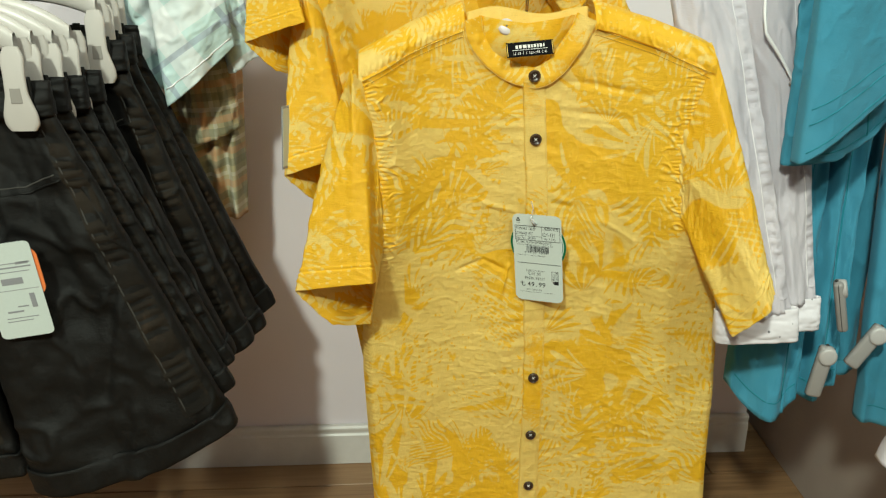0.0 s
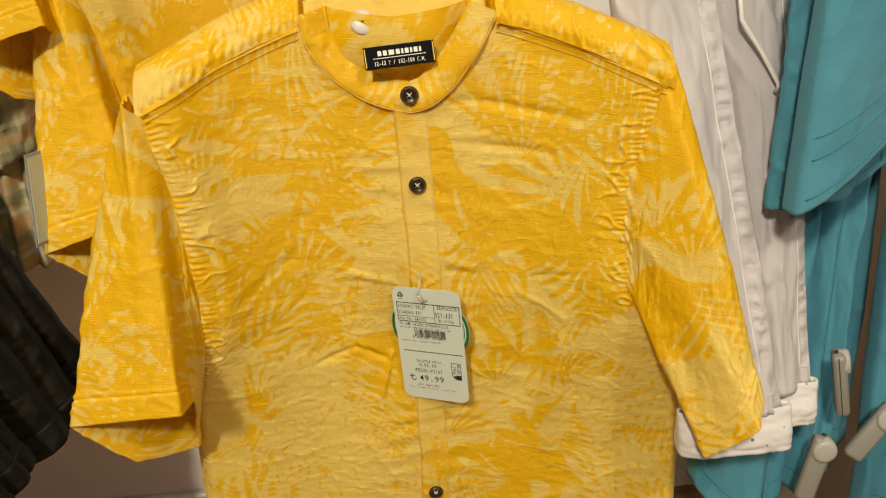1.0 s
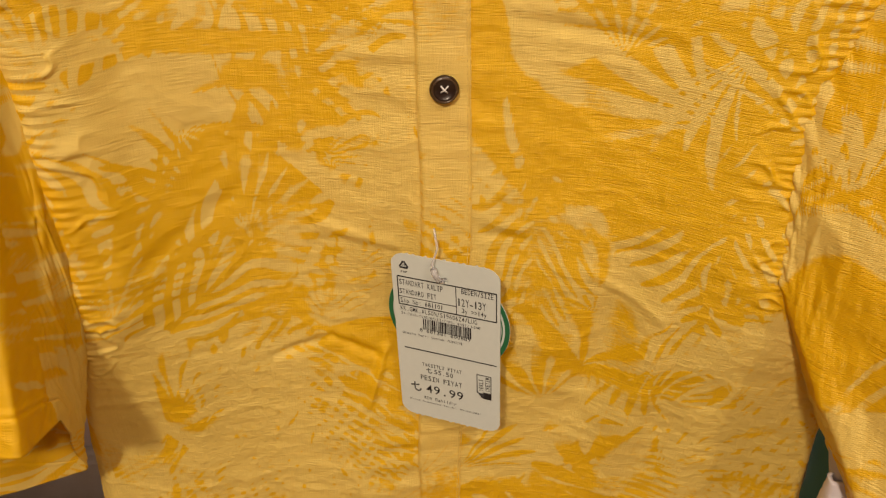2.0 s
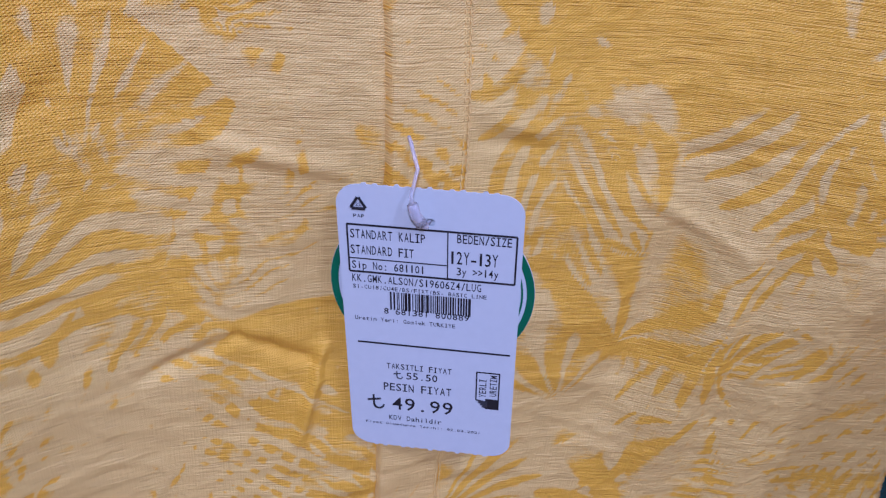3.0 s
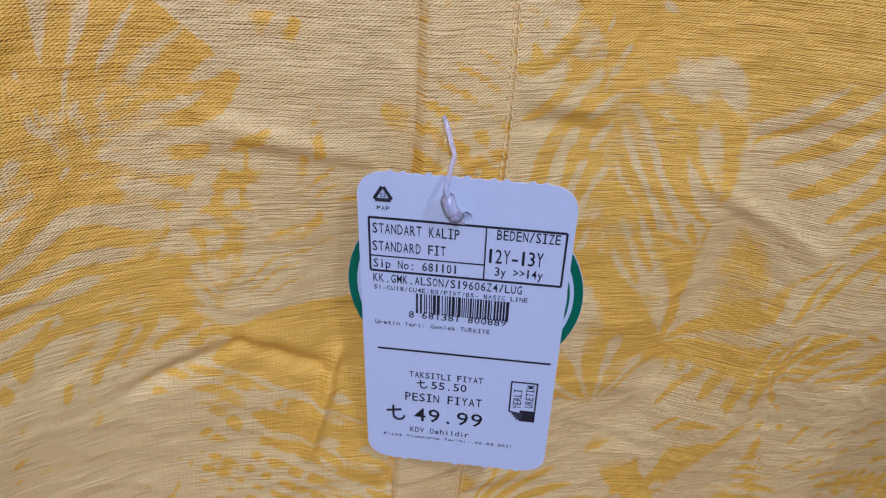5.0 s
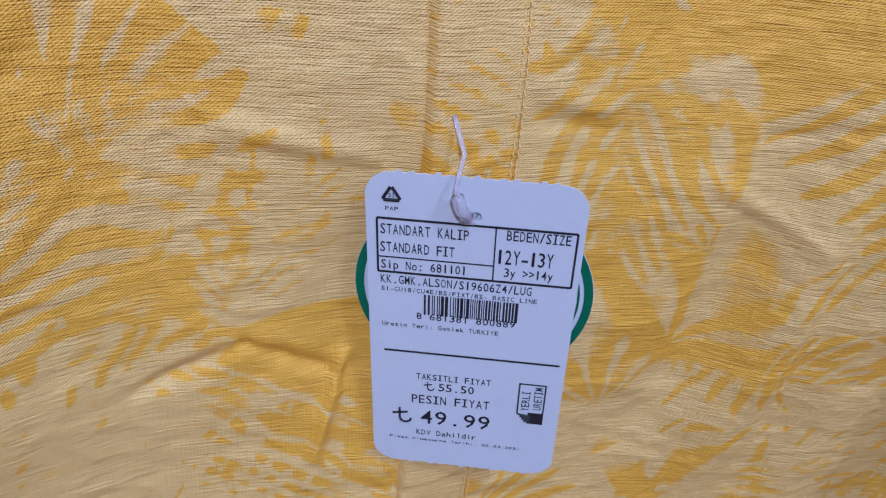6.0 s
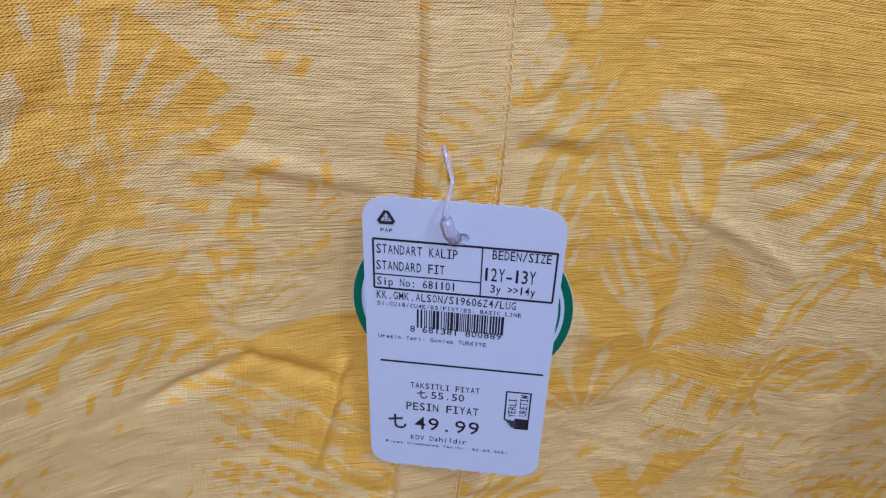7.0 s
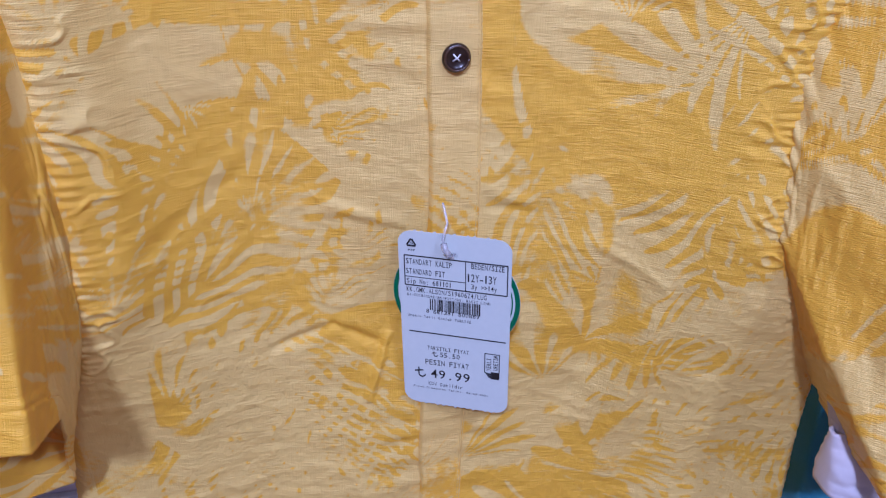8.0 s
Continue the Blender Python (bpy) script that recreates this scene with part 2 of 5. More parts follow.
def tube(points, r, sides=8):
    """A round rod along points (list of 3-vectors)."""
    p = np.array(points, float)
    n = len(p)
    bm = bmesh.new()
    rings = []
    up = Vector((0.31, 0.17, 0.93))
    for i in range(n):
        d = Vector(p[min(i + 1, n - 1)] - p[max(i - 1, 0)]).normalized()
        a = d.cross(up)
        a = a.normalized() if a.length > 1e-4 else d.orthogonal().normalized()
        b = d.cross(a)
        rings.append([bm.verts.new(Vector(p[i]) + r * (math.cos(q) * a + math.sin(q) * b)) for q in [2 * math.pi * k / sides for k in range(sides)]])
    for r0, r1 in zip(rings, rings[1:]):
        for k in range(sides):
            bm.faces.new((r0[k], r0[(k + 1) % sides], r1[(k + 1) % sides], r1[k]))
    bm.faces.new(rings[0][::-1])
    bm.faces.new(rings[-1])
    return bm


def lerp(a, b, t):
    return a + (b - a) * t


def pillow(tl, tr, bl, br, nr, nc, depth, seed, folds=3.0, fold_amp=0.006, wrinkle=0.003, press=None, hem_curve=0.0):
    """A hanging cloth form: front and back layers joined round the sides, with soft folds. Returns points for a wrapped sheet."""
    tl, tr, bl, br = (np.array(v, float) for v in (tl, tr, bl, br))
    v = np.linspace(0, 1, nr)[:, None]
    ang = np.linspace(0, 2 * np.pi, 2 * nc, endpoint=False)[None, :]
    u = 0.5 - 0.5 * np.cos(ang)
    side = np.sign(np.sin(ang)) * np.abs(np.sin(ang)) ** 0.45
    vv = v + 0 * u
    uu = u + 0 * v
    top = tl + (tr - tl) * uu[..., None]
    bot = bl + (br - bl) * uu[..., None]
    p = top + (bot - top) * vv[..., None]
    width = np.linalg.norm(tr - tl)
    across = (tr - tl) / width
    out = np.array([across[1], -across[0], 0.0])
    out = out / np.linalg.norm(out)
    d = depth * (0.35 + 0.65 * smooth01(vv * 1.4))
    fold = fold_amp * np.sin(2 * np.pi * folds * (uu + 0.07 * noise2(vv * 3, uu * 2, seed)) + seed) * smooth01(vv * 2 + 0.25)
    wr = wrinkle * (fbm(uu * 5 + seed, vv * 9, seed + 3) + 1.2 * ridge(uu * 3 + 2 * vv, vv * 6 - uu, seed + 9))
    if press:
        wr = wr + 0.0040 * bump_at(uu, vv, *press) - 0.0030 * bump_at(uu + 0.03, vv + 0.015, *press)
    p = p + out * (side * d / 2 + (fold + wr) * np.where(side >= 0, 1, 0.6))[..., None]
    if hem_curve:
        p[..., 2] += hem_curve * vv ** 3 * (1 - 4 * (uu - 0.5) ** 2) * -1
    return p


def on_pillow(p, u, v, lift=0.0015):
    """The point of a pillow's front at u across, v down (0..1)."""
    nr, n2 = p.shape[:2]
    k = np.arccos(1 - 2 * np.clip(u, 0.001, 0.999)) / (2 * np.pi) * n2
    i0, j0 = min(int(v * (nr - 1)), nr - 2), int(k)
    a, b = v * (nr - 1) - i0, k - j0
    q = (p[i0, j0] * (1 - b) + p[i0, (j0 + 1) % n2] * b) * (1 - a) + (p[i0 + 1, j0] * (1 - b) + p[i0 + 1, (j0 + 1) % n2] * b) * a
    du, dv = p[i0, (j0 + 1) % n2] - p[i0, j0], p[i0 + 1, j0] - p[i0, j0]
    nrm = np.cross(dv, du)
    nrm = nrm / (np.linalg.norm(nrm) + 1e-9)
    if nrm[1] > 0:
        nrm = -nrm
    return q + nrm * lift


def seam_line(name, p, uvs, r, mat, parent, lift=0.0006):
    """A raised run of stitching on a pillow along (u, v) stations."""
    uvs = np.array(uvs, float)
    t = np.linspace(0, len(uvs) - 1, 12 * (len(uvs) - 1) + 1)
    us, vs = np.interp(t, range(len(uvs)), uvs[:, 0]), np.interp(t, range(len(uvs)), uvs[:, 1])
    return part(name, tube([on_pillow(p, a, b, lift) for a, b in zip(us, vs)], r, 5), mat, parent, smooth=True)


# ---- the place ----


def wall_box(name, x0, x1, y0, y1, z0, z1, mat, label, bevel=0.0):
    bm = block(x1 - x0, y1 - y0, z1 - z0, Matrix.Translation(((x0 + x1) / 2, (y0 + y1) / 2, (z0 + z1) / 2)), bevel)
    return tagged(part(name, bm, mat), label, "wall", kind="structure")


wall_box("wall_north", -3.2, 0.735, WALL_Y, WALL_Y + 0.1, FLOOR, CEIL, wall_paint, "white painted shop wall behind the hanging clothes", 0.002)
wall_box("wall_north_end", 0.737, 3.2, WALL_Y + 0.22, WALL_Y + 0.32, FLOOR, CEIL, wall_paint, "white painted wall set back behind the panel")
wall_box("partition", 0.79, 0.83, 0.35, WALL_Y + 0.21, FLOOR, 1.30, panel_paint, "taupe painted side panel standing on the wooden floor", 0.003)
wall_box("wall_west", -3.3, -3.2, -4.0, WALL_Y + 0.3, FLOOR, CEIL, wall_paint, "plain white shop wall")
wall_box("wall_east", 3.2, 3.3, -4.0, WALL_Y + 0.3, FLOOR, CEIL, wall_paint, "plain white shop wall")
wall_box("wall_south", -3.3, 3.3, -4.1, -4.0, FLOOR, CEIL, wall_paint, "plain white shop wall")
tagged(part("ceiling", block(6.8, 6.2, 0.1, Matrix.Translation((0, -1.1, CEIL + 0.05))), ceiling_paint), "plain white shop ceiling", "ceiling", kind="structure")


def baseboard(x0, x1, y):
    """A skirting board with a stepped, rounded top."""
    bm = bmesh.new()
    prof = [(0, 0), (-0.014, 0), (-0.014, 0.066), (-0.011, 0.070), (-0.011, 0.074), (-0.0125, 0.077), (-0.0125, 0.082), (-0.009, 0.086), (0, 0.086)]
    ends = [[bm.verts.new((x, y - 0.001 + a, FLOOR + 0.001 + b)) for a, b in prof] for x in (x0, x1)]
    for i in range(len(prof)):
        j = (i + 1) % len(prof)
        bm.faces.new((ends[0][i], ends[0][j], ends[1][j], ends[1][i]))
    bm.faces.new(ends[0][::-1])
    bm.faces.new(ends[1])
    bmesh.ops.recalc_face_normals(bm, faces=bm.faces[:])
    return tagged(part("baseboard", bm, skirt_paint), "white glossy skirting board along the wall", "baseboard", kind="structure")


baseboard(-3.2, 0.735, WALL_Y)
floor = tagged(part("floor", block(6.8, 6.2, 0.06, Matrix.Translation((0, -1.1, FLOOR - 0.036))), dark_slot), "brown oak plank floor", "floor", kind="structure")

# ---- the yellow shirts ----
def xyz(x, y, z):
    return np.stack(np.broadcast_arrays(x, y, z), -1)


MID = 0.172   # the placket's middle
HEM_Z = 0.31


def frond(x, z, x0, z0, angle, length, width, pitch, duty, bend, seed):
    """A feathery palm leaf: 1 on its leaflets, 0 off them."""
    c, s = math.cos(radians(angle)), math.sin(radians(angle))
    a = ((x - x0) * c + (z - z0) * s) / length
    d = ((z - z0) * c - (x - x0) * s) / length - bend * a * a
    w = width * np.clip(np.sin(np.pi * np.clip(a * 0.9 + 0.08, 0, 1)), 0, 1) ** 0.7
    ph = (a - 1.25 * np.abs(d) ** 0.9) * length / pitch + 0.8 * noise2(a * 5 + seed, d * 5, seed)
    k = np.floor(ph)
    stripe = np.abs((ph % 1.0) - 0.5) * 2
    reach = w * (0.75 + 0.5 * lattice(k, np.sign(d), seed))
    taper = np.clip(1 - np.abs(d) / (reach + 1e-4), 0, 1) ** 0.45
    leaf = np.clip((duty * taper - stripe) * 5 + 0.5, 0, 1) * (np.abs(d) < reach)
    rib = np.clip(1.6 - np.abs(d) * length / 0.0016, 0, 1) * (a > 0.0) * (a < 0.95)
    return np.maximum(leaf * (a > 0) * (a < 1.0), rib)


def fan(x, z, x0, z0, angle, spread, length, count, seed):
    """A fan leaf: pointed curved blades out of one point."""
    dx, dz = x - x0, z - z0
    r = np.hypot(dx, dz) / length
    th = np.arctan2(dz, dx) - radians(angle) + 0.35 * (r - 0.5) * math.sin(seed)
    th = (th + np.pi) % (2 * np.pi) - np.pi
    q = th / radians(spread) * count
    k = np.round(q)
    reach = 0.78 + 0.22 * (2 * lattice(k, k * 0 + 1, seed) - 1)
    blade = 0.46 * np.clip(1.04 - r / reach, 0, 1) ** 0.4
    blade = np.minimum(blade, 0.16 + 1.3 * r)
    return np.clip((blade - np.abs(q - k)) * 7 + 0.4, 0, 1) * (np.abs(th) < radians(spread)) * (r < 1.1)


# broad deep (+) and pale (-) areas of the print: x, z, radius, sign
PATCHES = ((0.03, 0.91, 0.022, 1), (0.08, 0.88, 0.016, 1), (0.13, 0.867, 0.02, 1), (0.255, 0.867, 0.032, 1), (0.305, 0.90, 0.022, 1), (0.285, 0.83, 0.022, 1),
           (0.097, 0.757, 0.032, 1), (0.153, 0.70, 0.025, 1), (0.237, 0.786, 0.026, 1), (0.277, 0.72, 0.042, 1), (0.13, 0.965, 0.03, 1),
           (0.118, 0.927, 0.022, -1), (0.09, 0.832, 0.032, -1), (0.033, 0.852, 0.02, -1), (0.146, 0.747, 0.017, -1), (0.21, 0.728, 0.02, -1),
           (0.24, 0.82, 0.022, -1), (0.302, 0.953, 0.026, -1), (0.054, 0.752, 0.02, -1), (0.13, 0.79, 0.024, -1))


def leaf_print(x, z, seed=0):
    """The two-tone leaf print: 1 deep yellow, 0 pale."""
    x, z = (np.array(q) for q in np.broadcast_arrays(x, z))

    def ground(a, b):
        w = 0.35 * noise2(a * 26, b * 26, 9 + seed)
        q = noise2(a * 16 + 3.1 + seed + w, b * 12 + 1.7 + w, 5 + seed) + (0.02 if seed == 0 else -0.22)
        if seed == 0:
            for px, pz, r, sign in PATCHES:
                q = q + sign * 0.9 * np.exp(-((a - px) ** 2 + (b - pz) ** 2) / (r * r))
        return np.clip(0.5 + 6.0 * q, 0, 1)

    v = ground(x, z)
    rnd = random.Random(11 + seed)
    for row in range(17):
        for col in range(14):
            x0 = -0.15 + col * 0.046 + rnd.uniform(-0.022, 0.022) + 0.023 * (row % 2)
            z0 = 0.27 + row * 0.046 + rnd.uniform(-0.022, 0.022)
            ang = rnd.choice((62, 75, 95, 112, 130, 45, 248, 292, 20, 160)) + rnd.uniform(-14, 14)
            size = 0.055 + 0.085 * rnd.random() ** 1.3
            feathery = rnd.random() < 0.35
            shape = (rnd.uniform(0.30, 0.46), rnd.uniform(0.0105, 0.017), rnd.uniform(0.55, 0.78), rnd.uniform(-0.4, 0.4), rnd.randint(0, 99))
            spread, count = rnd.uniform(24, 62), rnd.choice((1, 2, 2, 3, 3))
            near = (np.abs(x - x0) < 0.16) & (np.abs(z - z0) < 0.16)
            if not near.any():
                continue
            xs, zs = x[near], z[near]
            m = frond(xs, zs, x0, z0, ang, size * 1.15, *shape) if feathery else fan(xs, zs, x0, z0, ang, spread, size, count, shape[-1])
            c, s = math.cos(radians(ang)), math.sin(radians(ang))
            tone = 1.0 - round(float(ground(np.array([x0 + 0.5 * size * c]), np.array([z0 + 0.5 * size * s]))[0]))
            m = m * (0.7 + 0.3 * rnd.random()) * np.clip(0.95 + 0.6 * noise2(xs * 60, zs * 60, 3), 0, 1)
            v[near] = v[near] * (1 - m) + tone * m
    return 0.5 + 0.86 * (v - 0.5)


def shoulder_top(x):
    """Height of the front panel's upper edge: shoulder seams and neckline."""
    return np.interp(x, [-0.06, -0.022, 0.03, 0.093, 0.100, 0.108, 0.123, 0.138, 0.152, 0.172, 0.187, 0.205, 0.222, 0.233, 0.240, 0.30, 0.372, 0.42],
                     [0.935, 0.957, 0.982, 1.006, 0.993, 0.980, 0.963, 0.951, 0.945, 0.940, 0.946, 0.960, 0.988, 1.006, 1.010, 0.992, 0.963, 0.94])


def left_edge(z):
    return np.interp(z, [0.30, 0.40, 0.56, 0.632, 0.68, 0.72, 0.80, 0.89, 0.957, 1.02], [-0.022, -0.027, -0.033, -0.031, -0.024, -0.014, 0.000, -0.008, -0.023, -0.03])


def right_edge(z):
    return np.interp(z, [0.30, 0.40, 0.62, 0.70, 0.765, 0.80, 0.88, 0.963, 1.02], [0.438, 0.431, 0.417, 0.407, 0.382, 0.350, 0.340, 0.355, 0.375])


def eased(x, xs, ys, reach=0.022):
    """Interpolation with its corners rounded off."""
    return sum(np.interp(x + k * reach / 4, xs, ys) for k in range(-4, 5)) / 9


def chest_depth(x, z):
    """Distance of the front panel along y."""
    up = eased(x, [-0.08, -0.022, 0.0, 0.045, 0.1, 0.172, 0.24, 0.285, 0.33, 0.372, 0.43], [0.935, 0.918, 0.925, 0.957, 0.967, 0.950, 0.946, 0.928, 0.900, 0.888, 0.90])
    low = eased(x, [-0.05, 0.0, 0.1, 0.172, 0.25, 0.33, 0.43], [0.985, 0.975, 0.972, 0.964, 0.955, 0.938, 0.915])
    t = smooth01((z - 0.60) / 0.22)
    top = smooth01((z - 0.93) / 0.09)
    return low * (1 - t) + up * t + 0.012 * smooth01((0.62 - z) / 0.25) - 0.022 * top * np.clip(1 - np.abs(x - MID) / 0.09, 0, 1)


def crumple(x, z):
    """Wrinkles of the front, towards the viewer."""
    warp = 0.012 * noise2(x * 11, z * 11, 31)
    h = 0.0048 * fbm(x * 10, z * 2.6, 1, 3)
    h = h + 0.0006 * fbm(x * 30 + 1.5, z * 40, 2, 3)
    h = h + 0.0007 * ridge(x * 7 + z * 4 + warp * 8, z * 11 - x * 3, 4)
    h = h + 0.0004 * ridge(x * 26 - z * 12, z * 34 + x * 12, 6) + 0.0003 * ridge(x * 55 + z * 18, z * 62 - x * 20, 7)
    h = h + 0.00030 * fbm(x * 90 + 3 * warp, z * 210, 8, 2) * (0.6 + 0.5 * noise2(x * 9, z * 9, 77)) + 0.00018 * fbm(x * 210, z * 150, 18, 2)
    # puckers along both armhole seams and side seams
    for edge, sgn in ((left_edge(z), 1), (right_edge(z), -1)):
        d = (x - edge) * sgn
        near = np.exp(-((d - 0.006) / 0.008) ** 2) * smooth01((z - 0.66) / 0.08)
        side = np.exp(-(d / 0.008) ** 2) * smooth01((0.70 - z) / 0.08)
        puck = np.sin(z * 1350 + 6 * noise2(z * 45, x * 30, 3) + 90 * d) * (0.55 + 0.45 * noise2(z * 70, x * 30, 12))
        h = h + 0.0010 * near * puck + 0.0008 * side * np.sin(z * 1100 + 5 * noise2(z * 50, x * 15, 5))
        h = h + 0.0030 * np.exp(-((d - 0.026) / 0.010) ** 2) * smooth01((z - 0.70) / 0.06) * (0.6 + 0.5 * noise2(z * 14, x * 5, 9))
        h = h + 0.0026 * np.exp(-((d - 0.016) / 0.010) ** 2) * smooth01((z - 0.68) / 0.08) * ridge(x * 40 + z * 20, z * 70, 14)
    # single creases
    h = h - 0.0024 * bump_at(x, z, 0.086, 0.707, 0.125, 0.725, 0.0030) - 0.0024 * bump_at(x, z, 0.120, 0.725, 0.155, 0.706, 0.0030)
    h = h + 0.0010 * bump_at(x, z, 0.105, 0.724, 0.148, 0.722, 0.0055)
    h = h + 0.0030 * bump_at(x, z, 0.143, 0.668, 0.154, 0.718, 0.0022)
    h = h + 0.0014 * bump_at(x, z, 0.196, 0.812, 0.226, 0.803, 0.0032) - 0.0010 * bump_at(x, z, 0.198, 0.804, 0.230, 0.796, 0.003)
    h = h + 0.0017 * bump_at(x, z, 0.255, 0.785, 0.300, 0.760, 0.0030) - 0.0014 * bump_at(x, z, 0.268, 0.797, 0.312, 0.806, 0.0028)
    h = h - 0.0030 * bump_at(x, z, 0.305, 0.800, 0.313, 0.665, 0.0060) + 0.0020 * bump_at(x, z, 0.115, 0.800, 0.160, 0.790, 0.0035)
    h = h - 0.005 * bump_at(x, z, 0.265, 0.655, 0.285, 0.80, 0.011) + 0.004 * bump_at(x, z, 0.295, 0.60, 0.300, 0.79, 0.012)
    h = h + 0.004 * bump_at(x, z, 0.05, 0.42, 0.035, 0.74, 0.013) + 0.004 * bump_at(x, z, 0.345, 0.42, 0.335, 0.70, 0.012)
    h = h - 0.003 * bump_at(x, z, 0.09, 0.40, 0.075, 0.66, 0.012) - 0.003 * bump_at(x, z, 0.385, 0.40, 0.37, 0.66, 0.010)
    h = h - 0.0025 * bump_at(x, z, 0.205, 0.950, 0.305, 0.935, 0.004) - 0.002 * bump_at(x, z, 0.20, 0.915, 0.29, 0.905, 0.004)
    h = h - 0.0012 * bump_at(x, z, 0.02, 0.78, 0.09, 0.83, 0.005) + 0.0012 * bump_at(x, z, 0.0, 0.745, 0.06, 0.775, 0.006)
    # pressed in under the tag
    h = h - 0.009 * np.exp(-((x - 0.158) / 0.026) ** 2 - ((z - 0.740) / 0.05) ** 2)
    # doubled cloth of the yoke seams and the placket
    top = shoulder_top(x)
    out = (x < 0.094) | (x > 0.238)
    h = h + np.where(out, 0.0014 * np.exp(-((top - z - 0.004) / 0.003) ** 2), 0)
    pl = placket_mid(z)
    # short pulls across the cloth on both sides of the button strip
    pull = np.sin(z * 2 * np.pi / 0.024 + 4 * noise2(z * 24, x * 14, 91) + 30 * np.abs(x - pl))
    h = h + 0.0007 * pull * np.exp(-((np.abs(x - pl) - 0.022) / 0.024) ** 2) * np.clip(0.4 + 0.9 * noise2(z * 17, x * 11 + 4, 93), 0, 1)
    h = h * (1 - 0.6 * np.exp(-((x - pl) / 0.014) ** 4))
    return h


def placket_mid(z):
    return np.interp(z, [0.31, 0.557, 0.80, 0.88, 0.955], [0.1935, 0.1905, 0.183, 0.178, 0.173])


def front_point(x, z, lift=0.0):
    x, z = (np.array(q, float) for q in np.broadcast_arrays(x, z))
    y = chest_depth(x, z) - crumple(x, z) - lift
    return xyz(x, y, z)


def shirt_front(parent, cols, rows, seed):
    s = np.linspace(0, 1, cols)[None, :]
    r = np.linspace(0, 1, rows)[:, None]
    xt = left_edge(0.957) + s * (right_edge(0.96) - left_edge(0.957))
    top = shoulder_top(xt)
    z = HEM_Z + r * (top - HEM_Z)
    x = left_edge(z) + s * (right_edge(z) - left_edge(z))
    x = x + (xt - x) * smooth01((z - 0.90) / 0.05)
    p = front_point(x, z)
    roll = np.minimum(s, 1 - s) * 0.44
    p[..., 1] += np.where(z > 0.73, 0.004, 0.014) * np.clip(1 - roll / 0.012, 0, 1) ** 2
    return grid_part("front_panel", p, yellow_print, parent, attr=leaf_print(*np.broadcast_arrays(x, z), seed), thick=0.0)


def shirt_yoke(parent, x0, x1, cols, seed):
    """The shoulder strip from the front seam back over the shoulder."""
    s = np.linspace(0, 1, cols)[None, :]
    a = np.linspace(0, 1, 40)[:, None]
    x = x0 + s * (x1 - x0) + 0 * a
    z0 = shoulder_top(x)
    th = a * 2.5
    z = z0 - 0.002 + 0.026 * np.sin(th) + 0.006 * a
    y = chest_depth(x, z0) - 0.002 + 0.030 * (1 - np.cos(th))
    y = y - 0.0016 * fbm(x * 30, a * 3 + x * 20, 21 + seed, 3) - 0.0022 * ridge(x * 22, a * 1.5 + x * 9, 22) - 0.0014 * np.exp(-((a - 0.10) / 0.05) ** 2) * (1 + 0.7 * np.sin(x * 900))
    z = z + 0.0015 * fbm(x * 26 + 5, a * 3, 23, 2)
    return grid_part("yoke", xyz(x, y, z), yellow_print, parent, attr=leaf_print(x, z + y - 0.93, seed + 2))


def shirt_back(parent, seed):
    """The back panel: its inner side shows in the neck opening and beside the sleeves."""
    s = np.linspace(0, 1, 90)[None, :]
    r = np.linspace(0, 1, 110)[:, None]
    xt = -0.022 + s * 0.394
    dip = np.exp(-((xt - 0.166) / 0.062) ** 4)
    z = (HEM_Z - 0.02) + r * (np.interp(xt, [-0.022, 0.093, 0.166, 0.239, 0.372], [0.960, 1.022, 1.012, 1.022, 0.965]) - HEM_Z + 0.02)
    x = left_edge(z) + s * (right_edge(z) - left_edge(z))
    x = x + 0.036 * s ** 4 * smooth01((0.80 - z) / 0.08) * smooth01((z - 0.60) / 0.06)
    y = 1.01 - 0.03 * s + 0.004 * fbm(x * 14, z * 9, 17, 2) - 0.045 * dip * smooth01((z - 0.90) / 0.10)
    return grid_part("back_panel", xyz(x, y, z), yellow_print, parent, attr=leaf_print(x, z, seed + 1))


COLLAR = ([0.094, 0.097, 0.104, 0.118, 0.136, 0.154, 0.176, 0.192, 0.208, 0.224, 0.234, 0.238], [1.014, 0.994, 0.982, 0.965, 0.951, 0.944, 0.940, 0.946, 0.960, 0.986, 1.004, 1.016])


def collar_curve(n):
    k = np.linspace(0, len(COLLAR[0]) - 1, n)
    x, z = np.interp(k, range(len(COLLAR[0])), COLLAR[0]), np.interp(k, range(len(COLLAR[0])), COLLAR[1])
    for _ in range(6):
        x[1:-1], z[1:-1] = (x[:-2] + 2 * x[1:-1] + x[2:]) / 4, (z[:-2] + 2 * z[1:-1] + z[2:]) / 4
    return x, z


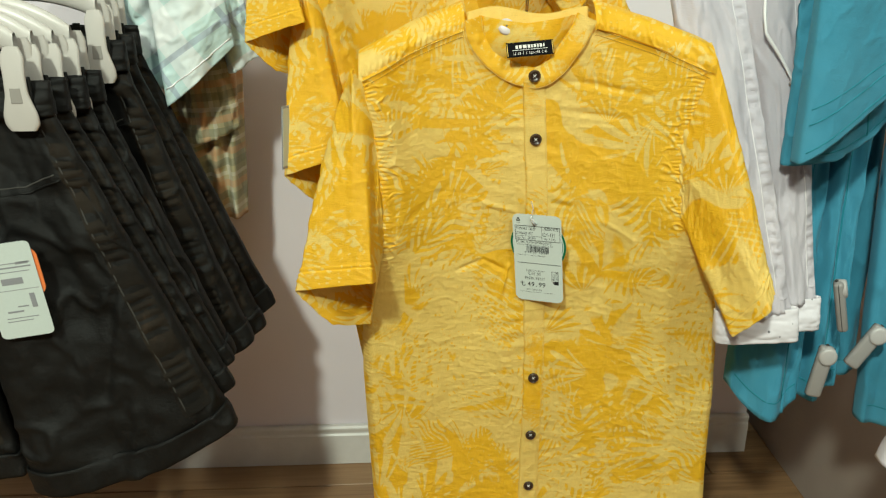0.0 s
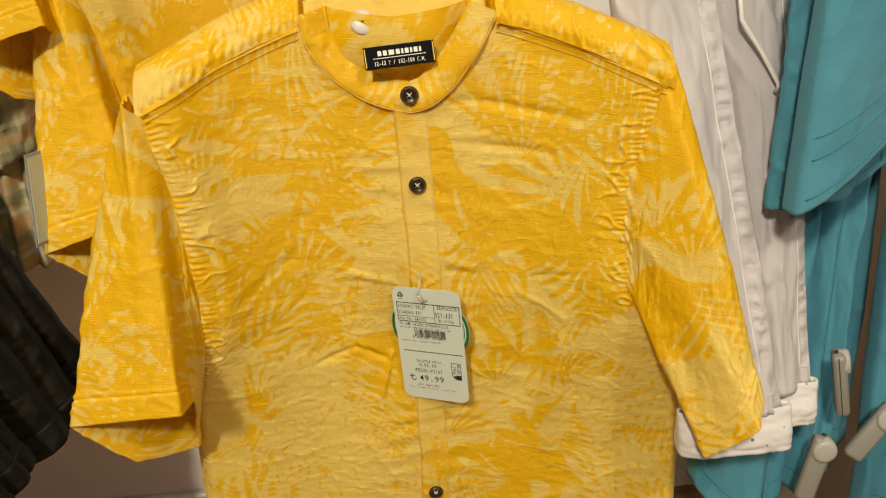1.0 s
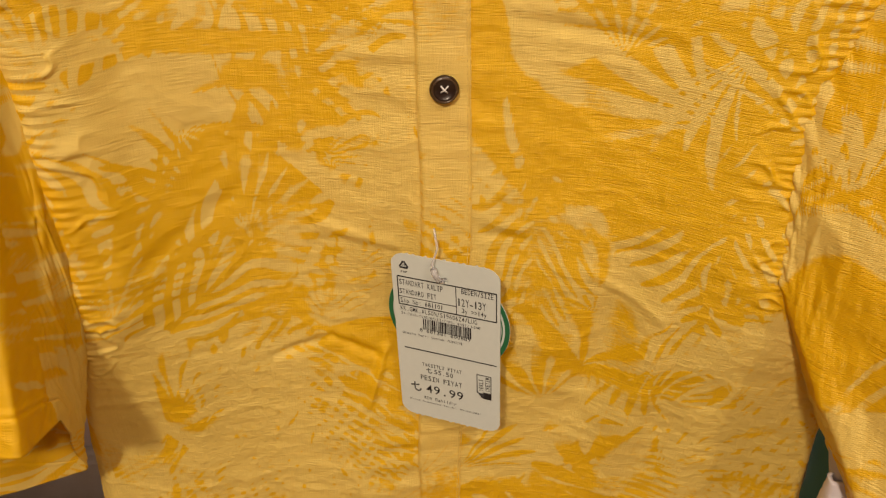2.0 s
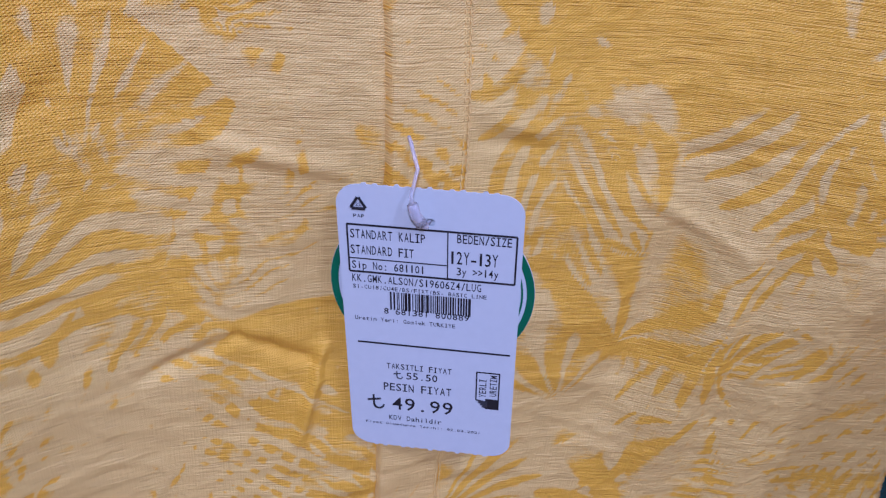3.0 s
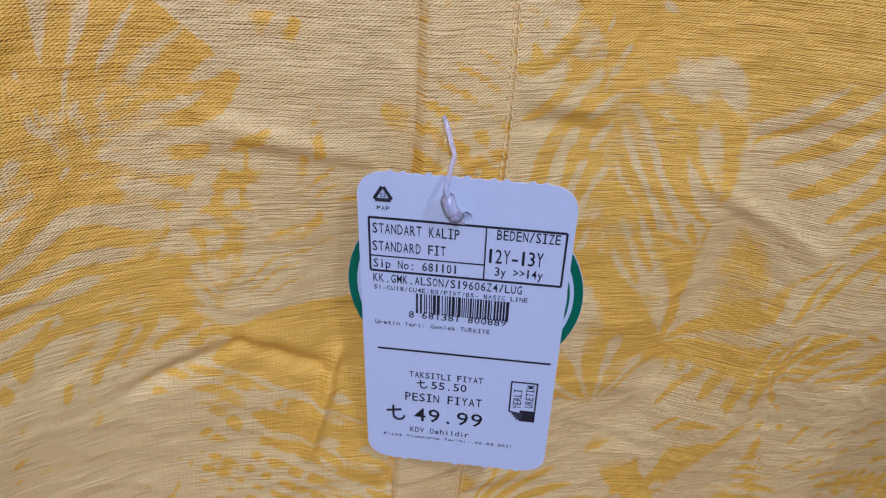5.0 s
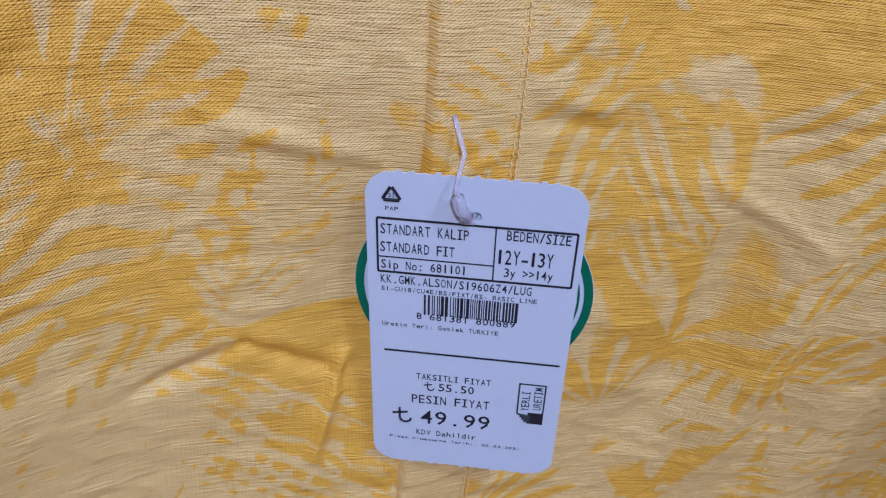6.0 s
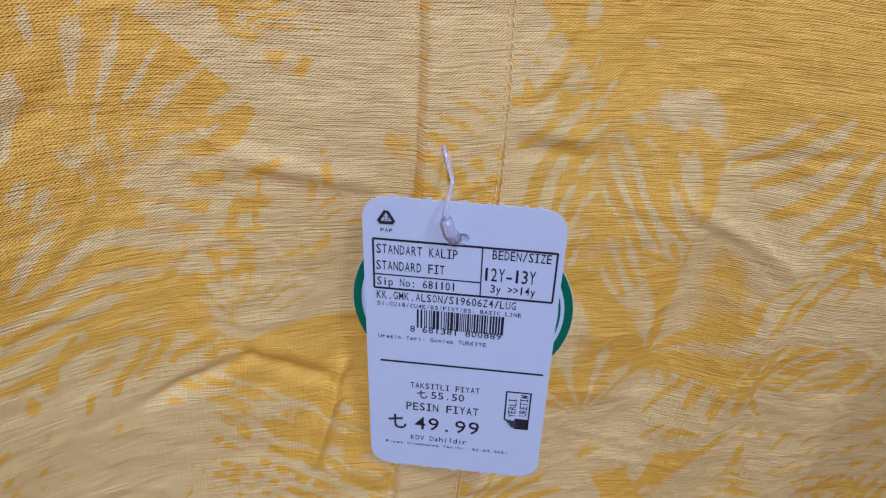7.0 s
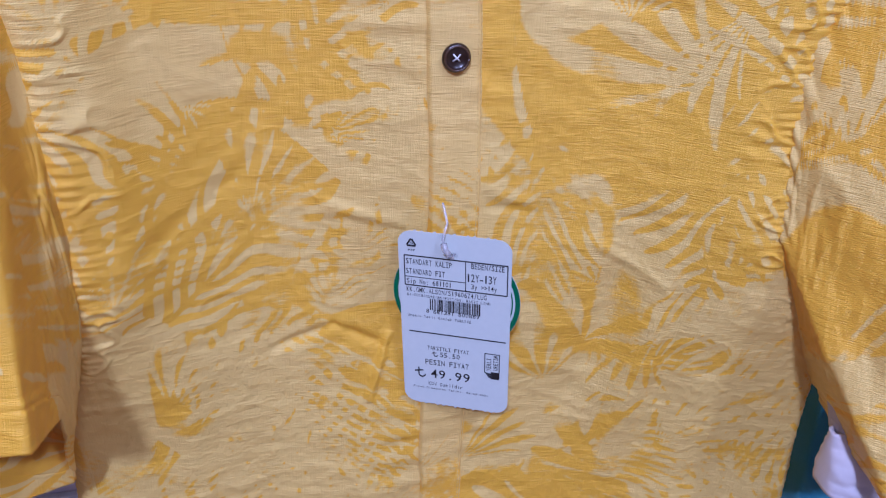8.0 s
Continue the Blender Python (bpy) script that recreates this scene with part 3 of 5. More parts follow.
def collar_band(parent, seed):
    """Stand-up collar band, a folded strip with a rounded upper edge."""
    n = 120
    x, z = collar_curve(n)
    y = chest_depth(x, z) - 0.003
    tx, tz = np.gradient(x), np.gradient(z)
    ln = np.hypot(tx, tz)
    nx, nz = -tz / ln, tx / ln
    w = np.linspace(0, 1, 13)[:, None]
    width = 0.021
    px = x + nx * width * w
    pz = z + nz * width * w * 0.95 + 0.002 * w
    py = y + 0.009 * w ** 1.3 - 0.0022 * np.sin(np.pi * w) - 0.0012 * fbm(np.arange(n) * 0.12, w * 2, 41, 2)
    front = xyz(px, py, pz)
    back = front[::-1].copy()
    back[..., 1] += 0.0028
    loop = np.concatenate([front, back], 0)
    grid_part("collar_band", np.transpose(loop, (1, 0, 2)), yellow_print, parent, wrap=True, attr=leaf_print(np.transpose(loop[..., 0]), np.transpose(loop[..., 2]), seed + 4))
    xs = np.linspace(0.098, 0.236, 60)
    w = np.linspace(0, 1, 9)[:, None]
    wav = 0.0025 * noise2(xs * 60, xs * 0, 8)
    bp = xyz(xs + 0 * w, 0.958 + 0.012 * np.cos((xs - 0.167) / 0.07) + wav + 0.008 * w, 1.000 + 0.024 * w + 0.004 * np.sin(xs * 60) + 0 * xs)
    grid_part("collar_back", bp, yellow_plain, parent, thick=0.002)
    for t, nm in ((0.08, "collar_stitching"), (0.93, "collar_stitching")):
        i = int(t * 12)
        part(nm, tube([(a, b - 0.0004, c) for a, b, c in front[i, ::2]], 0.0003, 5), thread_yellow, parent, smooth=True)


def placket(parent, seed):
    """The button strip: doubled cloth, its folded edge proud of the front."""
    s = np.linspace(-1, 1, 25)[None, :]
    z = np.linspace(HEM_Z, 0.948, 420)[:, None]
    x = placket_mid(z) + s * 0.0130 + 0.0008 * noise2(z * 30, 0 * s, 61)
    q = front_point(x, z)
    rise = np.interp(s, [-1, -0.94, -0.8, 0.9, 1], [-0.0008, 0.0034, 0.0036, 0.0009, 0.0002])
    pk = 0.0006 * fbm(x * 60, z * 75, 51, 2) + 0.0008 * ridge(x * 25, z * 30, 52)
    q[..., 1] -= rise + pk * np.clip(1.2 - np.abs(s), 0, 1)
    grid_part("placket", q, yellow_print, parent, attr=np.clip(leaf_print(x + 0.21, z - 0.07, seed + 3) - 0.35 + 0.5 * noise2(z * 9, x * 3, 2), 0, 1))
    for off in (0.0113, 0.0128):
        zs = np.linspace(HEM_Z, 0.93, 520)
        xs = placket_mid(zs) + off
        pts = front_point(xs, zs, 0.0010)
        pts[:, 1] -= 0.0006 * np.sin(zs * 2 * np.pi / 0.0030)
        part("placket_stitching", tube(pts, 0.0003, 4), thread_yellow, parent, smooth=True)


def button(parent, x, z, y):
    """A four-hole button with a raised rim, sewn on with crossed thread."""
    bm = bmesh.new()
    prof = [(0.0, 0.0010), (0.0034, 0.0010), (0.0045, 0.0019), (0.0058, 0.0024), (0.0067, 0.0018), (0.0071, 0.0006), (0.0066, -0.0006), (0.0, -0.0006)]
    n = 36
    rings = []
    for r, h in prof:
        rings.append([bm.verts.new((max(r, 0.00001) * math.cos(2 * math.pi * k / n), max(r, 0.00001) * math.sin(2 * math.pi * k / n), h)) for k in range(n)])
    for a, b in zip(rings, rings[1:]):
        for k in range(n):
            bm.faces.new((a[k], b[k], b[(k + 1) % n], a[(k + 1) % n]))
    m = Matrix.Translation((x, y, z)) @ Matrix.Rotation(radians(90), 4, "X")
    bm.transform(m)
    bmesh.ops.recalc_face_normals(bm, faces=bm.faces[:])
    ob = part("button", bm, button_dark, parent, "dark brown four-hole button", smooth=True)
    ring = tube([(x + 0.0058 * math.cos(t), y - 0.0023, z + 0.0058 * math.sin(t)) for t in np.linspace(0, 2 * math.pi, 33)], 0.0005, 6)
    part("button_rim", ring, button_rim, ob, smooth=True)
    for sgn in (1, -1):
        part("button_thread", tube([(x - 0.0017, y - 0.0009, z - sgn * 0.0017), (x, y - 0.0021, z), (x + 0.0017, y - 0.0009, z + sgn * 0.0017)], 0.00045, 5), label_white, ob, smooth=True)
    return ob


thread_dark = material("ochre_thread", 0.7, (0.52, 0.30, 0.03))
BUTTON_Z = (0.955, 0.881, 0.775, 0.681, 0.558, 0.466, 0.380, 0.325)


def seam_run(edge, heights, s0, s1, tuck):
    """Stations of a sleeve's armhole along a seam of the front panel, tucked just behind it."""
    out = []
    for s, z in zip(np.linspace(s0, s1, len(heights)), heights):
        x = float(edge(z)) + tuck
        out.append((float(s), x, float(chest_depth(x, z)) + 0.005, z))
    return out


def sleeve(parent, arm, hem, seed):
    """A short sleeve from the armhole loop to the hem loop; stations (s, x, y, z), s: 0 outer, 1 fold, 2 inner, 3 low, 4 back, round to 5."""
    th = np.linspace(0, 5, 220, endpoint=False)

    def loop(pts):
        q = np.array(pts + [(pts[0][0] + 5, *pts[0][1:])], float)
        c = np.stack([np.interp(th, q[:, 0], q[:, k], period=None) for k in (1, 2, 3)], -1)
        for _ in range(4):
            c = (np.roll(c, 1, 0) + 2 * c + np.roll(c, -1, 0)) / 4
        return c

    a, b = loop(arm), loop(hem)
    v = np.linspace(0, 1, 200)[:, None]
    p = a[None] + (b - a)[None] * v[..., None]
    mid = p.mean(1, keepdims=True)
    out = p - mid
    out = out / (np.linalg.norm(out, axis=-1, keepdims=True) + 1e-6)
    t2 = th[None, :] + 0 * v
    h = 0.0026 * fbm(t2 * 1.0, v * 2.5, seed, 2) + 0.0016 * ridge(t2 * 1.2 + v * 1.5, v * 5, seed + 2) + 0.0007 * fbm(t2 * 7, v * 22, seed + 4, 2)
    h = h + 0.0016 * np.sin(t2 * 40 + 3 * noise2(t2 * 6, v * 6, seed)) * np.exp(-(v / 0.06) ** 2)
    round_top = np.minimum(t2, 5 - t2)
    h = h + 0.011 * np.sin(np.pi * v ** 0.55) * np.exp(-(round_top / 0.55) ** 2)
    cuff = 0.915
    h = h + 0.0022 * smooth01((v - cuff) / 0.008) + 0.0014 * np.exp(-((v - cuff + 0.012) / 0.008) ** 2)
    p = p + out * h[..., None]
    p[..., 1] += 0.006 * np.sin(np.pi * v) ** 0.7 * np.exp(-((t2 - 1.55) / 0.25) ** 2)
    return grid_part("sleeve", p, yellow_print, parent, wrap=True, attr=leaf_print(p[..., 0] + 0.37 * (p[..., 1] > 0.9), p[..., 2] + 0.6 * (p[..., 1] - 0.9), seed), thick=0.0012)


def hanger(parent, y=0.995):
    """White plastic hanger: two sloping shoulders and a steel hook to the rail."""
    pts = [(-0.01 + 0.355 * t, y + 0.012 - 0.02 * math.sin(math.pi * t), 0.945 + 0.048 * (1 - abs(2 * t - 1) ** 1.5)) for t in np.linspace(0, 1, 25)]
    h = part("hanger_bar", tube(pts, 0.0075, 10), white_plastic, parent, "white plastic shirt hanger", smooth=True)
    hook = [(0.168, y - 0.008, 0.99), (0.168, y - 0.008, 1.05), (0.168, y - 0.03, 1.10)] + [(0.168 + 0.022 * math.sin(t), y - 0.03, 1.128 - 0.028 * math.cos(t) + 0.0) for t in np.linspace(0, 4.3, 14)]
    part("hanger_hook", tube(hook, 0.0018, 8), steel, parent, "bent steel wire hook", smooth=True)


def make_shirt(cols, rows, seed, label):
    ob = thing("shirt", label, "shirt", "yellow printed shirts on one rail")
    shirt_front(ob, cols, rows, seed)
    shirt_back(ob, seed)
    shirt_yoke(ob, -0.024, 0.0945, 110, seed)
    shirt_yoke(ob, 0.2375, 0.361, 120, seed)
    collar_band(ob, seed)
    placket(ob, seed)
    for z in BUTTON_Z:
        x = float(placket_mid(z))
        y = float(front_point(x, z)[1]) - 0.0035
        button(ob, x, z, y)
    sleeve(ob, [(0.0, -0.030, 0.940, 0.962), (0.8, -0.030, 0.914, 0.960)] + seam_run(left_edge, (0.950, 0.925, 0.893, 0.863, 0.826, 0.792, 0.76), 1.15, 2.8, 0.006) + [(3.2, -0.008, 0.955, 0.745), (4.0, -0.016, 0.990, 0.86)],
           [(0.0, -0.101, 0.888, 0.720), (1.0, -0.016, 0.866, 0.735), (2.0, -0.013, 0.905, 0.722), (3.0, -0.020, 0.945, 0.650), (4.0, -0.064, 0.905, 0.668)], 71)
    sleeve(ob, [(0.0, 0.360, 0.915, 0.994)] + seam_run(right_edge, (0.972, 0.94, 0.91, 0.88, 0.85, 0.82, 0.80), 0.3, 2.0, -0.006) + [(3.0, 0.380, 0.925, 0.730), (4.0, 0.366, 0.975, 0.88)],
           [(0.0, 0.426, 0.815, 0.738), (1.0, 0.417, 0.802, 0.722), (2.0, 0.392, 0.826, 0.683), (3.0, 0.402, 0.900, 0.690), (4.0, 0.430, 0.892, 0.690)], 83)
    for x0, x1 in ((-0.020, 0.093), (0.2385, 0.356)):
        for off in (0.0035, 0.0095):
            xs = np.linspace(x0, x1, 90)
            zs = shoulder_top(xs) - off
            pts = front_point(xs, zs, 0.0006)
            pts[:, 1] -= 0.0004 * np.sin(xs * 2 * np.pi / 0.003)
            part("yoke_stitching", tube(pts, 0.0005 if off < 0.005 else 0.0003, 4), thread_dark, ob, smooth=True)
    hanger(ob)
    return ob


shirt = make_shirt(430, 600, 0, "yellow short-sleeved collarless shirt with a tone-on-tone leaf print, hanging")


GLYPHS = {}


def glyph(ch):
    """Points and faces of one letter, its cap height 0.7."""
    if ch not in GLYPHS:
        cu = bpy.data.curves.new("letter", "FONT")
        cu.body, cu.size, cu.extrude, cu.offset, cu.resolution_u = ch, 1.0, 0.004, 0.004, 2
        tmp = new("letter", cu)
        bpy.context.view_layer.update()
        mesh = bpy.data.meshes.new_from_object(tmp.evaluated_get(bpy.context.evaluated_depsgraph_get()))
        bpy.data.objects.remove(tmp)
        bpy.data.curves.remove(cu)
        pts = np.array([v.co[:] for v in mesh.vertices])
        faces = [tuple(f.vertices) for f in mesh.polygons]
        bpy.data.meshes.remove(mesh)
        if ch == "I":
            mid = (pts[:, 0].max() + pts[:, 0].min()) / 2
            for z0, z1 in ((0.0, 0.075), (0.625, 0.70)):
                k = len(pts)
                pts = np.concatenate([pts, [(mid - 0.17, z0, 0.0041), (mid + 0.17, z0, 0.0041), (mid + 0.17, z1, 0.0041), (mid - 0.17, z1, 0.0041)]])
                faces.append((k, k + 1, k + 2, k + 3))
        GLYPHS[ch] = (pts, faces)
    return GLYPHS[ch]


def text_part(name, body, w, h, x, z, mat, parent, m):
    """Evenly spaced lettering on a card, w wide and h high, its middle at x to the right and z up; m: the card's pose."""
    cell = w / (len(body) - 0.2)
    pts, faces, at = [], [], 0
    for k, ch in enumerate(body):
        if ch == " ":
            continue
        g, f = glyph(ch)
        lo, hi = g[:, 0].min(), g[:, 0].max()
        kx = 0.8 * cell / (hi - lo)
        if ch in "I1.,:-/il>!'":
            kx = min(kx, h / 0.70)
        q = g.copy()
        q[:, 0] = (q[:, 0] - (lo + hi) / 2) * kx - w / 2 + (k + 0.4) * cell
        pts.append(q)
        faces += [tuple(i + at for i in t) for t in f]
        at += len(q)
    mesh = bpy.data.meshes.new(name)
    mesh.from_pydata(np.concatenate(pts).tolist(), [], faces)
    mesh.transform(m @ Matrix.Translation((x, -0.00052, z)) @ Matrix.Rotation(radians(90), 4, "X") @ Matrix.Diagonal((1, h / 0.70, 0.006, 1)) @ Matrix.Translation((0, -0.35, 0)))
    return link_part(name, mesh, mat, parent)


# the shirts hung behind it, each a step higher on the sloping arm
shirt_behind = make_shirt(150, 210, 6, "yellow leaf-printed shirt hanging behind another one on the sloping arm")
FROM = Matrix.Translation((-0.178, -0.930, -0.990))
shirt_behind.matrix_basis = pose(0.086, 1.040, 1.105, 0, -7, 14) @ Matrix.Scale(0.88, 4) @ FROM
copy_thing(shirt_behind, pose(0.004, 1.125, 1.320, 0, -7, 14) @ Matrix.Scale(0.85, 4) @ FROM)

arm = thing("display_rail", "sloping steel display arm fixed to the wall", "display rail")
part("arm_bar", tube([(0.174, 0.925, 1.092), (0.168, 0.965, 1.157), (0.054, 1.068, 1.250), (-0.028, 1.153, 1.462), (-0.03, 1.479, 1.95)], 0.008, 10), steel, arm, smooth=True)
part("arm_plate", block(0.05, 0.006, 0.12, Matrix.Translation((-0.03, 1.476, 1.95)), 0.002), steel, arm)

SIDE_TAG = Matrix.Translation((-0.108, 0.962, 0.884)) @ Matrix.Rotation(radians(72), 4, "Z") @ Matrix.Rotation(radians(7), 4, "Y")
side_tag = thing("price_tag", "pale grey-blue price card seen edge-on on a yellow shirt", "price tag")
slate_card = material("slate_card", 0.5, (0.30, 0.33, 0.40))
part("card", block(0.040, 0.0006, 0.072, SIDE_TAG, 0.0002), slate_card, side_tag)
part("card_face", block(0.036, 0.0003, 0.066, SIDE_TAG @ Matrix.Translation((0, -0.0006, 0))), card, side_tag)

# ---- woven neck label and the pin in the collar ----
LABEL = Matrix.Translation((0.1665, 0.9435, 0.9855)) @ Matrix.Rotation(radians(-20), 4, "X") @ Matrix.Rotation(radians(-5), 4, "Y")
neck_label = thing("neck_label", "black woven size label sewn inside the shirt collar", "label")
part("label_strip", block(0.053, 0.0008, 0.0165, LABEL, 0.0003), label_black, neck_label)
for k, w in enumerate((0.0035, 0.0035, 0.005, 0.0035, 0.002, 0.0035, 0.002, 0.0035, 0.002)):
    x = -0.0165 + sum((0.0035, 0.0035, 0.005, 0.0035, 0.002, 0.0035, 0.002, 0.0035, 0.002)[:k]) + 0.0006 * k
    part("maker_mark", block(w * 0.8, 0.0003, 0.0036, LABEL @ Matrix.Translation((x + w / 2, -0.0006, 0.0028))), label_white, neck_label)
part("label_rule", block(0.040, 0.0003, 0.0005, LABEL @ Matrix.Translation((0, -0.0006, -0.0007))), label_white, neck_label)
text_part("size_text", "12-13 Y / 152-158 C.M.", 0.039, 0.0030, 0, -0.0044, label_white, neck_label, LABEL @ Matrix.Translation((0, -0.0002, 0)))
for sx in (-1, 1):
    part("label_stitching", tube([LABEL @ Vector((sx * 0.0255, -0.0007, z)) for z in (-0.007, 0.0, 0.007)], 0.0004, 5), thread_yellow, neck_label)


def round_pin(m, r, label):
    """A round security pin: a shallow dome with a dark tip in the middle."""
    ob = thing("security_pin", label, "security tag")
    bm = bmesh.new()
    prof = [(0.00001, 0.34), (0.3, 0.33), (0.62, 0.27), (0.86, 0.15), (1.0, 0.0), (0.97, -0.12), (0.00001, -0.12)]
    n = 28
    rings = [[bm.verts.new((r * a * math.cos(2 * math.pi * k / n), -r * h, r * a * math.sin(2 * math.pi * k / n))) for k in range(n)] for a, h in prof]
    for a, b in zip(rings, rings[1:]):
        for k in range(n):
            bm.faces.new((a[k], a[(k + 1) % n], b[(k + 1) % n], b[k]))
    bmesh.ops.recalc_face_normals(bm, faces=bm.faces[:])
    bm.transform(m)
    part("pin_disc", bm, pin_white, ob, smooth=True)
    part("pin_tip", tube([m @ Vector((0, -0.34 * r, 0)), m @ Vector((0, -0.44 * r, 0))], 0.13 * r, 10), pin_metal, ob, smooth=True)
    return ob


pin_white = material("pale_plastic", 0.35, (0.66, 0.60, 0.60), spec=0.5)
round_pin(Matrix.Translation((0.141, 0.957, 1.008)) @ Matrix.Rotation(radians(-25), 4, "X"), 0.0095, "pale round security pin stuck in the shirt collar")

# ---- the price tag on the shirt ----
TAG_W, TAG_H = 0.0608, 0.1157
TAG = Matrix.Translation((0.1864, 0.9436, 0.7329)) @ Matrix.Rotation(radians(-26.2), 4, "Z") @ Matrix.Rotation(radians(-3.1), 4, "Y") @ Matrix.Rotation(radians(4.75), 4, "X")
HOLE = (0.0002, 0.0457)


def tag_outline(w, h, r, nibs, n=10):
    """Rounded card outline with torn perforation nibs on its short edges."""
    pts = []
    for cx, cz, a0 in ((w / 2 - r, h / 2 - r, 0), (-w / 2 + r, h / 2 - r, 90), (-w / 2 + r, -h / 2 + r, 180), (w / 2 - r, -h / 2 + r, 270)):
        for k in range(n + 1):
            a = radians(a0 + 90 * k / n)
            pts.append((cx + r * math.cos(a), cz + r * math.sin(a)))
        if nibs and a0 in (0, 180):
            sg = 1 if a0 == 0 else -1
            for k in range(nibs):
                x = (w / 2 - r) - (k + 0.5) * (w - 2 * r) / nibs
                for dx, dz in ((0.0011, 0), (0.0006, 0.0009), (-0.0005, 0.0007), (-0.0011, 0)):
                    pts.append((sg * (x + dx), sg * (h / 2 + dz * (0.6 + 0.4 * math.sin(k * 2.3)))))
    return pts


def card_mesh(outline, thick, hole=None):
    bm = bmesh.new()
    loops = [outline] + ([[(hole[0] + 0.0016 * math.cos(2 * math.pi * k / 16), hole[1] + 0.0016 * math.sin(2 * math.pi * k / 16)) for k in range(16)]] if hole else [])
    edges = []
    for lp in loops:
        vs = [bm.verts.new((x, -thick / 2, z)) for x, z in lp]
        edges += [bm.edges.new((vs[k], vs[(k + 1) % len(vs)])) for k in range(len(vs))]
    bmesh.ops.triangle_fill(bm, use_beauty=True, use_dissolve=False, edges=edges)
    ext = bmesh.ops.extrude_face_region(bm, geom=bm.faces[:])
    bmesh.ops.translate(bm, vec=(0, thick, 0), verts=[v for v in ext["geom"] if isinstance(v, bmesh.types.BMVert)])
    bmesh.ops.recalc_face_normals(bm, faces=bm.faces[:])
    return bm


price_tag = thing("price_tag", "white card price tag with black print on a clear plastic loop", "price tag")
bm = card_mesh(tag_outline(TAG_W, TAG_H, 0.0075, 13), 0.0005, HOLE)
bm.transform(TAG)
part("card", bm, card, price_tag)
BACKCARD = TAG @ Matrix.Translation((0.0004, 0.0016, 0.0180)) @ Matrix.Rotation(radians(1), 4, "X")
disc = [(0.0350 * math.cos(2 * math.pi * k / 64), 0.0350 * math.sin(2 * math.pi * k / 64)) for k in range(64)]
bm = card_mesh(disc, 0.0005)
bm.transform(BACKCARD)
round_card = part("round_card", bm, card, price_tag, "round white card with a green rim")


def flat_ring(r0, r1, m, n=64):
    bm = bmesh.new()
    a = [bm.verts.new((r0 * math.cos(2 * math.pi * k / n), 0, r0 * math.sin(2 * math.pi * k / n))) for k in range(n)]
    b = [bm.verts.new((r1 * math.cos(2 * math.pi * k / n), 0, r1 * math.sin(2 * math.pi * k / n))) for k in range(n)]
    for k in range(n):
        bm.faces.new((a[k], b[k], b[(k + 1) % n], a[(k + 1) % n]))
    bm.transform(m)
    return bm


part("green_rim", flat_ring(0.0323, 0.0349, BACKCARD @ Matrix.Translation((0, -0.0004, 0))), green_card, round_card)
part("green_line", flat_ring(0.0304, 0.0311, BACKCARD @ Matrix.Translation((0, -0.0004, 0))), green_card, round_card)

# clear plastic loop: down from the button hole, through the card
hx, hz = HOLE
loop = [Vector((0.1757, 0.9530, 0.809)), Vector((0.1765, 0.9470, 0.804)), Vector((0.1778, 0.9425, 0.797)), TAG @ Vector((hx - 0.0055, -0.004, hz + 0.011)), TAG @ Vector((hx - 0.0035, -0.0035, hz + 0.004)), TAG @ Vector((hx - 0.0012, -0.0016, hz + 0.0006)), TAG @ Vector((hx, 0.001, hz))]
loop = [Vector(np.array([np.interp(t, range(7), [q[k] for q in loop]) for k in range(3)])) for t in np.linspace(0, 6, 37)]
part("plastic_loop", tube(loop, 0.00070, 8), clear_plastic, price_tag, "clear plastic loop", smooth=True)
part("loop_lock", tube([TAG @ Vector((hx - 0.0050, -0.0040, hz + 0.0085)), TAG @ Vector((hx - 0.0040, -0.0038, hz + 0.0045)), TAG @ Vector((hx - 0.0020, -0.0028, hz + 0.0010))], 0.0018, 10), clear_plastic, price_tag, smooth=True)
part("loop_end", tube([TAG @ Vector((hx - 0.0042, -0.0018, hz - 0.0005)), TAG @ Vector((hx - 0.0002, -0.0018, hz - 0.0005))], 0.0010, 8), clear_plastic, price_tag, smooth=True)


def tag_bar(name, x, z, w, h):
    bm = block(w, 0.00012, h, TAG @ Matrix.Translation((x, -0.00034, z)))
    return part(name, bm, ink, price_tag)


def tag_text(body, w, h, x, z):
    return text_part("printed_text", body, w, h, x, z, ink, price_tag, TAG @ Matrix.Translation((0, 0.00018, 0)))


L, R, T, B = -0.0273, 0.0284, 0.0429, 0.0242
for x, z, w, h in (((L + R) / 2, T, R - L, 0.0007), ((L + R) / 2, B, R - L, 0.0007), (L, (T + B) / 2, 0.0006, T - B), (R, (T + B) / 2, 0.0006, T - B), (0.0060, (T + B) / 2, 0.0004, T - B), ((L + 0.006) / 2, 0.0296, 0.006 - L, 0.0004)):
    tag_bar("print_line", x, z, w, h)
tag_bar("print_rule", 0.0012, -0.0066, 0.0544, 0.0007)
tag_text("STANDART KALIP", 0.0249, 0.0035, -0.0139, 0.0394)
tag_text("STANDARD FIT", 0.0212, 0.0035, -0.0159, 0.0332)
tag_text("Sip No: 681101", 0.0247, 0.0031, -0.0140, 0.0270)
tag_text("BEDEN/SIZE", 0.0177, 0.0034, 0.0179, 0.0406)
tag_text("12Y-13Y", 0.0159, 0.0050, 0.0146, 0.0331)
tag_text("3y >>14y", 0.0138, 0.0031, 0.0160, 0.0277)
tag_text("KK.GMK.ALSON/S19606Z4/LUG", 0.0440, 0.0031, -0.0046, 0.0216)
tag_text("S1-CU18/CU4E/BS/FIXT/BS- BASIC LINE", 0.0458, 0.0016, -0.0036, 0.0180)
